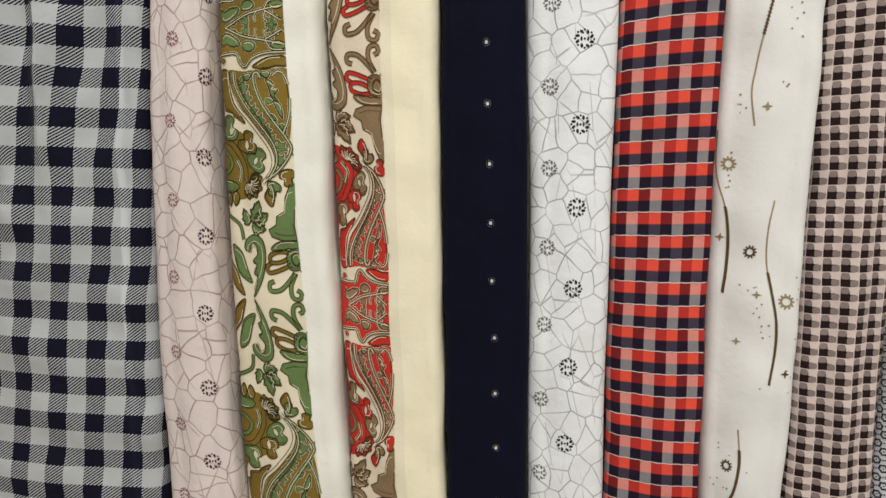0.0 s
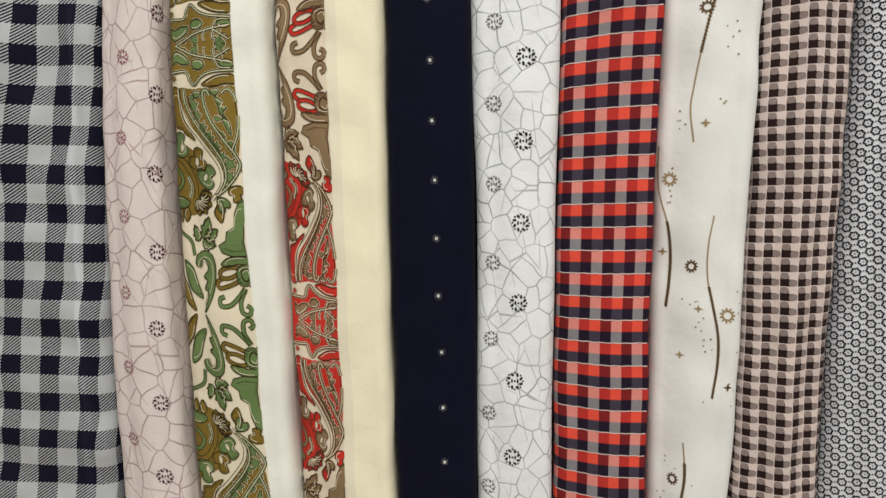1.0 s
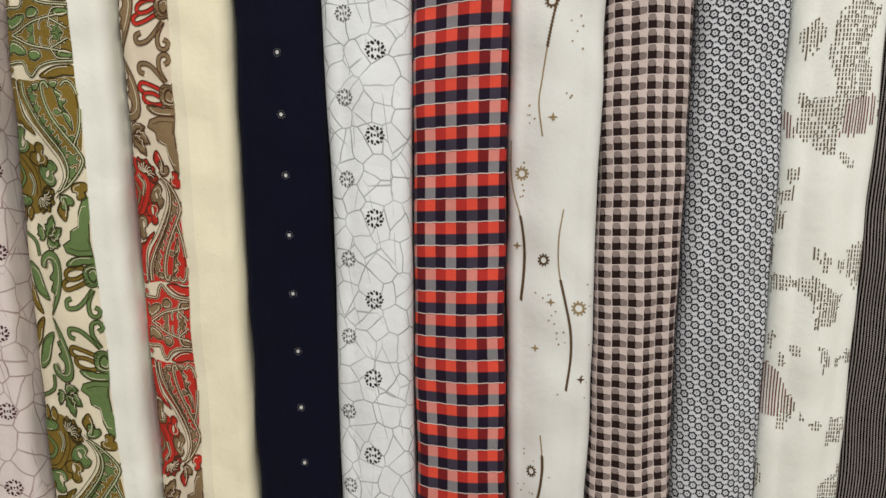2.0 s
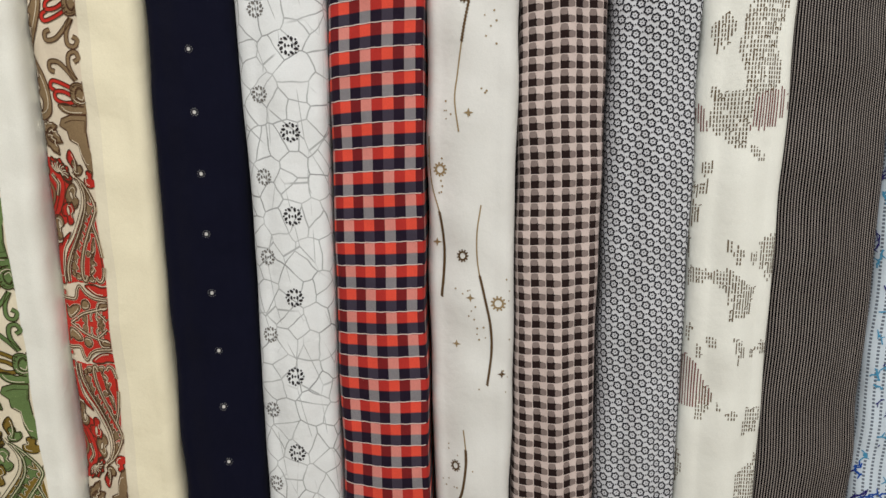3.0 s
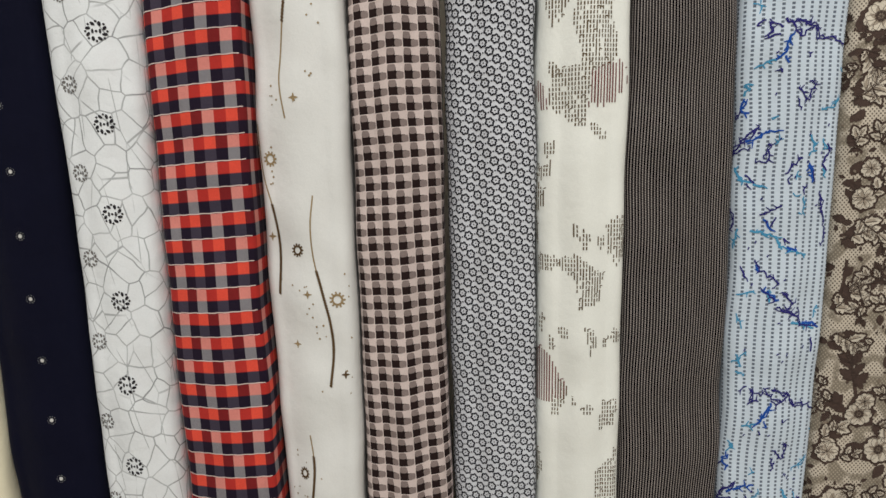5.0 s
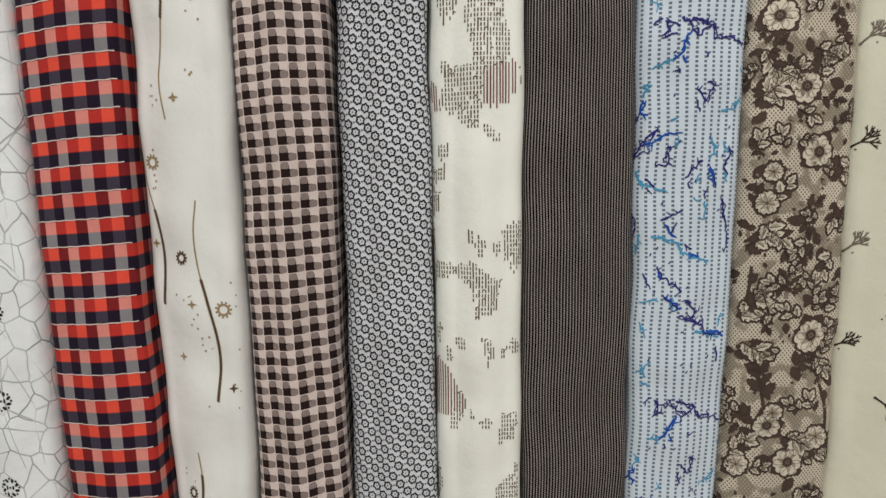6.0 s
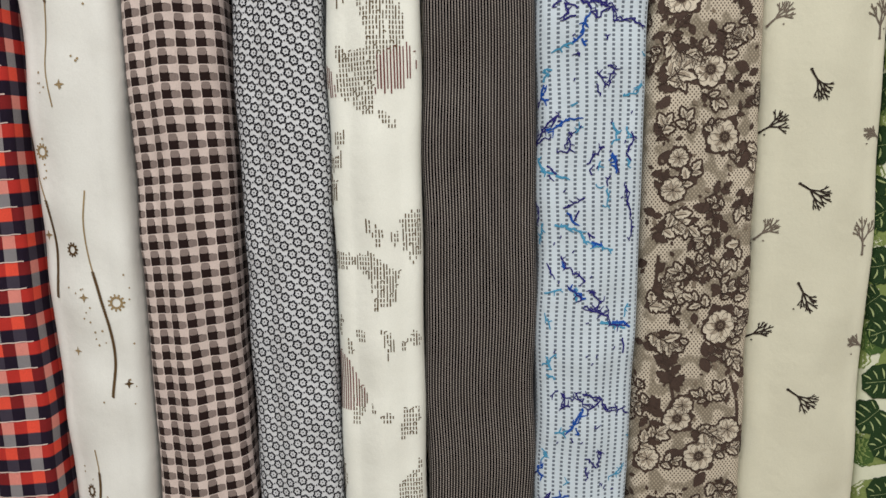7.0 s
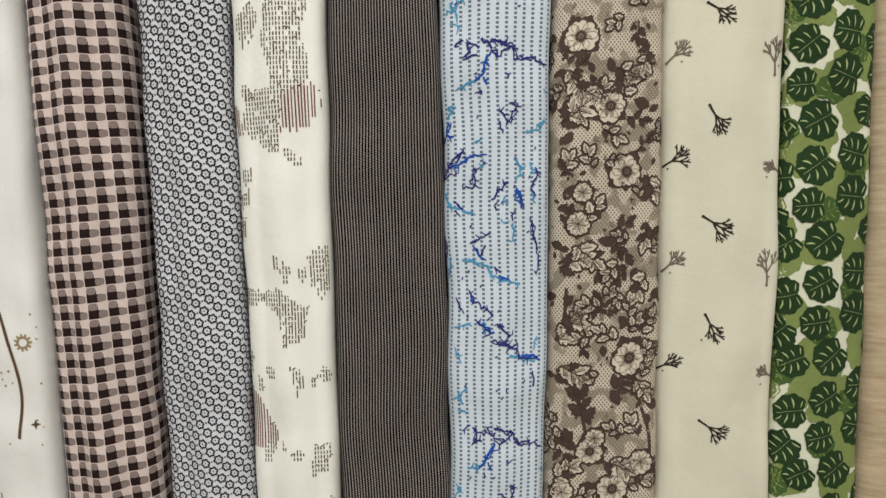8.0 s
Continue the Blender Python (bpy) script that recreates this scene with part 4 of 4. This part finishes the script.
for lift in (-184, 0, 184):
    def T(pr, *pts, wide=0.9, jag=1.0):
        pts = [(x - 2.0, y + 0.025 * (1293 - y)) for x, y in pts]
        wide = wide * 0.8
        twig(pr, [(x, y + lift) for x, y in pts], wide, jag)
        if len(pts) > 2:
            twig(pr, [(x + rng.uniform(-1.6, 1.6), y + lift + rng.uniform(-1.6, 1.6)) for x, y in pts[:-1]], wide * 0.8, jag * 1.3)
    N, B, C = ink_n, ink_b, ink_c
    T(N, (-12, 1304), (-6, 1301)); T(N, (-5, 1305), (2, 1296), (9, 1301)); T(N, (-1, 1304), (9, 1301), (11, 1296), (18, 1296), (25, 1292.6))
    T(N, (-11.5, 1304), (-10, 1299), (-12, 1296), (-7, 1297.5)); T(N, (-13, 1305), (-17, 1302))
    T(B, (-1, 1297), (-5, 1288), (-8, 1285), wide=1.3); T(C, (-8, 1285), (-15, 1283), wide=1.2); T(B, (-4, 1287), (-2.5, 1283.5), wide=1.2)
    T(N, (-6, 1281), (-5.5, 1279)); T(N, (7, 1274), (10, 1273), (8, 1265), (2, 1271)); T(N, (2, 1266), (3.5, 1260)); T(N, (6, 1288), (6.5, 1286))
    T(C, (-21, 1274), (-18.5, 1272), (-21, 1268), wide=1.1); T(B, (-21, 1267), (-23, 1261), (-19, 1260), wide=1.3); T(N, (-23, 1261), (-26, 1257))
    T(C, (24, 1266), (21, 1261), (15.5, 1260)); T(C, (24, 1281), (27, 1279))
    T(N, (-26, 1238), (-22, 1246), (-15.5, 1252), (-18, 1247)); T(N, (-26, 1239), (-17.5, 1242.5)); T(B, (-20, 1245), (-12, 1249), (-6, 1250.5), wide=1.1)
    T(C, (-7, 1243.5), (-3, 1246.5)); T(N, (-10, 1244), (-9, 1239.5), (-10, 1234.5), (-14.5, 1235)); T(C, (-9, 1256), (-6, 1258))
    T(C, (10.5, 1248), (13.5, 1242.5), (9.7, 1237.5), wide=1.2); T(B, (10, 1233), (12.6, 1229.5), (13, 1224), wide=1.6); T(N, (13, 1230), (14, 1224))
    T(C, (17.5, 1246), (20, 1241)); T(N, (20, 1243), (22.3, 1240), (17.5, 1233.5), (20, 1230)); T(C, (18, 1231), (20, 1226.5), wide=1.1)
    T(N, (5.8, 1236.5), (4.4, 1235.5), (-1, 1228.5)); T(N, (0.8, 1226.5), (0.8, 1223.5)); T(C, (5, 1230), (5, 1227))
    T(C, (-24, 1232.5), (-20.4, 1225.5), (-10.7, 1222.6), wide=1.2); T(N, (-19, 1228.5), (-14.5, 1224.5)); T(N, (-18, 1224), (-17.5, 1222))
    T(N, (-2, 1212.6), (-11.6, 1207.7)); T(B, (-10.2, 1205.7), (-6.8, 1200.7), wide=1.4); T(N, (-4.4, 1206.7), (-7, 1201.5))
    T(N, (10, 1223), (8.5, 1218)); T(C, (8.7, 1217), (9, 1208.5), (6, 1208.5)); T(C, (3, 1219), (5, 1217))
    T(N, (17.5, 1219.6), (18.4, 1213.6), (21, 1203.7), (20.4, 1191)); T(N, (-25.5, 1211), (-23.5, 1206), (-26, 1200))
    T(C, (-16, 1199.7), (-4, 1196.8), (-2, 1191.3), (11.6, 1186.8), wide=1.2); T(B, (1, 1191), (6, 1189), wide=1.4); T(C, (-21.5, 1200.7), (-24, 1190), wide=1.2); T(N, (-0.5, 1196), (3, 1193))
    T(N, (-13.3, 1184), (-10.5, 1179), (-1.5, 1172.5)); T(N, (-20, 1181), (-15.7, 1173)); T(B, (-12.5, 1182), (-11, 1178), wide=1.2)
    T(C, (-21, 1166), (-12.4, 1168)); T(B, (-9.5, 1169), (-1, 1163.6), wide=1.5); T(N, (-10, 1170), (-3, 1163)); T(C, (-6, 1169), (-5, 1162))
    T(N, (0.5, 1166.6), (7.6, 1162), (4.3, 1158.5)); T(N, (-1.5, 1159.7), (10.5, 1155), (12.5, 1150), (21, 1150)); T(C, (6.7, 1151.3), (12.5, 1150), (20, 1148), wide=1.4); T(B, (13, 1151), (20, 1150), wide=1.8)
    T(C, (21, 1160), (19, 1153)); T(N, (19, 1143), (19.5, 1135)); T(C, (-21, 1129), (-13.3, 1135)); T(C, (-19, 1134), (-15.7, 1127)); T(C, (-20, 1156), (-17, 1148)); T(C, (-19, 1124.5), (-15, 1122))
    for _ in range(26):
        x, y, a = rng.uniform(-20, 18), rng.uniform(1125, 1290) + lift, rng.uniform(0.2, 1.4)
        ink_n.mark()
        ink_n.stroke([(x, y), (x + 1.5 * math.cos(a), y + 1.5 * math.sin(a))], 0.65)
ink_n.done("indigo_branch_print", ink("indigo_ink", 50, 48, 118), branchy, "indigo branch strokes")
ink_b.done("blue_branch_print", ink("blue_ink", 36, 84, 172), branchy, "bright blue branch strokes")
ink_c.done("cyan_branch_print", ink("cyan_ink", 78, 152, 192), branchy, "cyan branch strokes")


# lace flowers
lace = bolt("greige cotton with a brown lace and flower print")
cloth = Cloth((0.701, 0.6965, 0.6895), (0.7545, 0.7505, 0.7465), rl=0.009, rr=0.007, bulge=0.003, seed=29, yl=0.001, yr=0.0)
cloth.body("cloth", net_cloth(), lace)
pale, mid, deep, line, tint = Print(cloth, 2), Print(cloth, 4), Print(cloth, 1), Print(cloth, 5), Print(cloth, 3)
rng = random.Random(31)
BLADE = ((0, 0), (-0.2, 0.22), (-0.27, 0.5), (-0.16, 0.8), (0, 1.02), (0.16, 0.8), (0.27, 0.5), (0.2, 0.22))


RAG = tuple(leaf_shape(3))
NOTCH = ((0, 0), (-0.22, 0.25), (-0.36, 0.6), (-0.28, 0.88), (-0.12, 0.98), (0, 0.88), (0.12, 1.0), (0.3, 0.86), (0.35, 0.6), (0.2, 0.25))


def petal(pr, x, y, high, turn, shape=BLADE, outline=0.18, vein=False, wide=1.0):
    p = turned([(a * wide, b) for a, b in shape], x, y, turn, high)
    c = smooth(p, True, 3)
    pr.fill(c)
    if pr is pale:
        deep.stroke(np.concatenate([c, c[:1]]), 1.9)
        half = turned([(a * wide * 0.9, b * 0.9) for a, b in ((0, 0.02), (-0.16, 0.25), (-0.2, 0.5), (-0.05, 0.78))], x, y, turn, high)
        tint.fill(smooth(half, True, 3))
    if outline:
        line.stroke(np.concatenate([c, c[:1]]), outline)
    if vein:
        line.stroke(turned([(0, 0.1), (0.03, 0.75)], x, y, turn, high), 0.32)


def bloom(x, y, r, heart=True):
    for k in range(7):
        petal(deep, x, y, r * rng.uniform(1.1, 1.5), TAU * k / 7 + 0.4, RAG, wide=1.4, outline=0)
    for k in range(6):
        petal(pale, x, y, r * rng.uniform(0.9, 1.15), TAU * k / 6 + rng.uniform(-0.15, 0.15), NOTCH, wide=1.5)
    if heart:
        deep2 = line
        for k in range(9):
            a = TAU * k / 9 + 0.2
            deep2.oval(x + 0.26 * r * math.cos(a), y + 0.26 * r * math.sin(a), 0.10 * r, 0.10 * r, n=7)
        mid.oval(x, y, 0.4 * r, 0.4 * r)


def spray(x, y, size, turn, count=5, ink_print=None):
    """A twig of leaves."""
    tip = (x + size * math.cos(turn), y + size * math.sin(turn))
    line.stroke([(x, y), ((x + tip[0]) / 2 + rng.uniform(-1, 1), (y + tip[1]) / 2), tip], 0.5)
    for k in range(count):
        s = (k + 0.5) / count
        px, py = x + (tip[0] - x) * s, y + (tip[1] - y) * s
        pr = ink_print or (pale if rng.random() < 0.75 else deep)
        petal(pr, px, py, size * rng.uniform(0.45, 0.70), turn - math.pi / 2 + (0.9 if k % 2 else -0.9), RAG, 0.16, pr is pale, rng.uniform(0.8, 1.15))
    petal(ink_print or pale, tip[0], tip[1], size * 0.6, turn - math.pi / 2, RAG, 0.16, True)


for lift in (-250, 0, 250):
    for x, y in ((-20, 1300), (-23, 1285), (-22, 1226), (-21, 1205), (-24, 1180), (-20, 1262), (-10, 1292), (4, 1288), (-2, 1221), (5, 1205), (14, 1196), (22, 1270), (21, 1232), (20, 1210), (22, 1180),
                 (6, 1170), (-6, 1160), (20, 1155), (2, 1136), (-14, 1124), (-22, 1110), (8, 1120), (22, 1124), (-16, 1094), (-4, 1086), (10, 1078), (21, 1090), (-24, 1140), (14, 1300)):
        for _ in range(2):
            petal(deep, x + rng.uniform(-3.5, 3.5), y + rng.uniform(-3.5, 3.5) + lift, rng.uniform(5, 9), rng.uniform(0, TAU), outline=0, wide=1.2)
    for x, y, r in ((-14.6, 1305, 7.5), (0, 1272, 7.0), (8, 1241, 7.5), (-13, 1232, 4.5), (-15, 1217, 5.2), (11, 1151, 8.0), (-7, 1105, 6.2), (-5, 1112, 4.5), (4, 1086, 7.0), (18, 1098, 6.0), (-20, 1084, 5.5)):
        bloom(x, y + lift, r, r > 6)
    for x, y, size, deg, many in ((-20, 1290, 11, -60, 5), (2, 1290, 10, -20, 4), (-24, 1265, 14, 35, 6), (6, 1277, 9, 60, 3), (-4, 1262, 9, -30, 3), (-8, 1243, 8, 110, 3), (-16, 1207, 12, -40, 5), (-24, 1196, 12, 20, 5), (19, 1240, 10, -70, 4), (20, 1217, 10, -100, 4), (20, 1192, 11, 240, 4)):
        spray(x, y + lift, size, radians(deg), many)
    for x, y, size, deg, many in ((4, 1160, 9, 150, 3), (17, 1163, 9, 60, 4), (16, 1140, 9, -60, 4), (-24, 1160, 12, 50, 5), (-22, 1148, 11, -30, 5), (-16, 1110, 10, 160, 4), (0, 1100, 12, -25, 5), (17, 1111, 9, 120, 3), (-24, 1090, 11, 40, 5), (12, 1086, 9, 20, 3), (20, 1300, 10, -110, 4), (-24, 1240, 9, 60, 4)):
        spray(x, y + lift, size, radians(deg), many)
    for x, y, size, deg in ((18, 1284, 9, 170), (2, 1212, 9, -70), (-3, 1176, 9, 200), (1, 1171, 10, 120), (5, 1135, 9, 40), (16, 1130, 8, 100), (-12, 1130, 12, 110), (-10, 1120, 12, 100), (10, 1196, 9, 230), (-22, 1215, 8, 70)):
        spray(x, y + lift, size, radians(deg), 4, deep)
    for _ in range(46):
        spray(rng.uniform(-29, 27), rng.uniform(1080, 1325) + lift, rng.uniform(5.5, 9.5), rng.uniform(0, TAU), 3, deep if rng.random() < 0.22 else pale)
    for _ in range(150):
        petal(deep if rng.random() < 0.6 else mid, rng.uniform(-29, 27), rng.uniform(1080, 1325) + lift, rng.uniform(1.6, 3.6), rng.uniform(0, TAU), outline=0, wide=1.1)
    for pts in (((16, 1140), (18, 1128), (22, 1112), (23, 1090)), ((-18, 1136), (-13, 1131), (-10, 1118), (-8, 1108)), ((-24, 1198), (-15, 1203), (-8, 1209)), ((-25, 1160), (-21, 1172), (-20, 1186))):
        deep.stroke(smooth([(a, b + lift) for a, b in pts]), 1.6)
deep.done("dark_leaf_print", ink("bistre_ink", 78, 64, 58), lace, "dark brown shaded leaves")
tint.done("leaf_shade_print", ink("ash_ink", 168, 156, 140), lace)
mid.done("petal_heart_print", ink("taupe_ink", 132, 120, 106), lace)
pale.done("pale_flower_print", ink("linen_ink", 214, 205, 188), lace, "pale outlined flowers and leaves")
line.done("outline_print", ink("sable_ink", 74, 62, 56), lace)


# sprigs
sprig = bolt("cream cotton with scattered dark coral sprigs")
cloth = Cloth((0.755, 0.751, 0.747), (0.8138, 0.8094, 0.8046), rl=0.010, rr=0.007, bulge=0.004, seed=33, yl=0.004, yr=0.001, crease=0.0005)
cloth.body("cloth", plain_cloth("warm_cream_cotton", srgb(216, 215, 196), vary=0.04, bump=0.07), sprig)
black, grey = Print(cloth, 1), Print(cloth, 1)
rng = random.Random(8)


def coral(pr, x, y, high, turn):
    """A small forked branch, foot at the origin, growing along turn."""
    def grow(px, py, a, size, depth, wide):
        qx, qy = px + size * math.cos(a), py + size * math.sin(a)
        pr.stroke([(px, py), ((px + qx) / 2 + rng.uniform(-0.2, 0.2), (py + qy) / 2), (qx, qy)], (wide, wide * 0.9, wide * 0.75))
        if depth == 0:
            pr.oval(qx, qy, wide * 0.42, wide * 0.42, n=7)
            return
        for da in (rng.uniform(0.38, 0.62), -rng.uniform(0.38, 0.62))[:2 if depth > 1 else 1]:
            grow(qx, qy, a + da, size * rng.uniform(0.55, 0.80), depth - 1, wide * 0.82)
        grow(qx, qy, a + rng.uniform(-0.1, 0.1), size * 0.80, depth - 1, wide * 0.88)
    pr.mark()
    fx, fy = x - 0.5 * high * math.cos(turn), y - 0.5 * high * math.sin(turn)
    pr.oval(fx, fy, 0.7, 0.7, n=8)
    grow(fx, fy, turn, high * 0.34, 3, 1.05)
    pr.oval(x + rng.uniform(-5, 5), y + rng.uniform(-6, -3), 0.5, 0.4, n=7)


for k in range(-4, 4):
    odd = k % 2 == 1
    coral(black, -3.4 if odd else -4.6, 1264 - 50.4 * k, 16, radians(-35 if odd else -62))
    coral(black if odd else grey, -22.6 - 0.4 * k, 1297 - 50.4 * k, 14, radians(30 if odd else 42))
    coral(grey, 24.6 if odd else 23.8 - 1.1 * k, (1240.5 if odd else 1293.5) - 50.6 * (k - odd), 11 if odd else 18, radians(154 if odd else 92))
black.done("sprig_print", ink("black_brown_ink", 56, 48, 44), sprig, "black coral sprig print")
grey.done("pale_sprig_print", ink("warm_grey_ink", 118, 108, 98), sprig, "faded grey coral sprig print")


# monstera leaves
monstera = bolt("white cotton with dark green split-leaf jungle print")
cloth = Cloth((0.8143, 0.8099, 0.8051), (0.8590, 0.8560, 0.8510), rl=0.004, rr=0.008, bulge=0.003, seed=35, yl=0.002, yr=0.003)
cloth.body("cloth", plain_cloth("bright_white_cotton", srgb(214, 218, 196), vary=0.05), monstera)
shade, under, slit_low, leaf, slit = (Print(cloth, k) for k in range(5))
rng = random.Random(21)


def split_leaf(x, y, r, turn, pr, cuts=None):
    """A heart-shaped leaf with a lobed rim; the slits between the lobes show the ground."""
    p = []
    for k in range(72):
        a = TAU * k / 72
        rad = 1.0 - 0.32 * math.exp(-((min(a, TAU - a)) / 0.28) ** 2) + 0.09 * math.cos(a - math.pi) + 0.04 * math.cos(9 * a) - 0.02 * math.cos(17 * a)
        p.append((rad * math.cos(a + math.pi / 2) * 1.02, rad * math.sin(a + math.pi / 2) * 0.92))
    pr.mark()
    pr.fill(turned(p, x, y, turn, r))
    if cuts is None:
        return
    cuts.mark()
    for side in (-1, 1):
        for k in range(4):
            y0 = 0.48 - 0.34 * k
            far = (0.62, 0.74, 0.66, 0.40)[k] * rng.uniform(0.85, 1.1)
            drop = (0.10, -0.12, -0.26, -0.34)[k]
            q = [(side * 0.16, y0 - 0.03), (side * (0.16 + far) / 2, y0 + drop * 0.35), (side * far, y0 + drop)]
            cuts.stroke(smooth(turned(q, x, y, turn, r), False, 4), np.array([0.2, 0.45, 0.7, 0.95, 1.1, 1.15, 1.0, 0.7, 0.2]) * r * rng.uniform(0.05, 0.085))
    cuts.stroke(turned([(0, 0.65), (0.02, -0.8)], x, y, turn, r), (0.10, 0.22))


for k in range(140):
    split_leaf(rng.uniform(-28, 28), rng.uniform(1020, 1390), rng.uniform(6, 9.5), rng.uniform(0, TAU), shade)
rows = ((-13, 1299, 9.3, -60), (-15.2, 1279.5, 8.2, -85), (-7, 1262.5, 9.8, -60), (6.5, 1304, 9.2, -100), (6.3, 1283, 9.9, -105), (19.5, 1267, 8.6, -20),
        (-29.7, 1293, 9.0, -80), (-33.3, 1275, 9.0, -40), (-25.5, 1261, 8.5, -60), (24, 1300, 8.8, -70), (27, 1284, 9.0, -110))
for k in range(18):
    x, y = (-22, -1, 14)[k % 3] + rng.uniform(-3, 3), 1025 + 19.3 * k
    split_leaf(x, y, rng.uniform(6.5, 8.0), rng.uniform(0, TAU), under, slit_low)
for k in range(-2, 6):
    for x, y, r, deg in rows:
        v = y - 57.8 * k
        split_leaf(x + 0.086 * (1299 - v) - 0.086 * (1299 - y), v, r * rng.uniform(0.96, 1.04), radians(deg + rng.uniform(-8, 8)), leaf, slit)
shade.done("pale_leaf_print", ink("sage_ink", 128, 144, 86), monstera, "pale green shadow leaves")
under.done("under_leaf_print", ink("moss_ink", 72, 98, 52), monstera, "mid green split leaves")
slit_low.done("under_slit_print", ink("sage_green_ink", 132, 150, 92), monstera)
leaf.done("leaf_print", ink("deep_green_ink", 40, 62, 36), monstera, "dark green split leaves")
slit.done("leaf_slit_print", ink("pale_green_ink", 170, 184, 132), monstera)


# beige end piece
beige = bolt("plain beige slub cotton at the end of the row")
cloth = Cloth((0.861, 0.858, 0.8535), (0.930, 0.928, 0.925), rl=0.010, rr=0.010, bulge=0.003, seed=37, yl=0.006, yr=0.004)
cloth.body("cloth", slub_cloth(), beige)
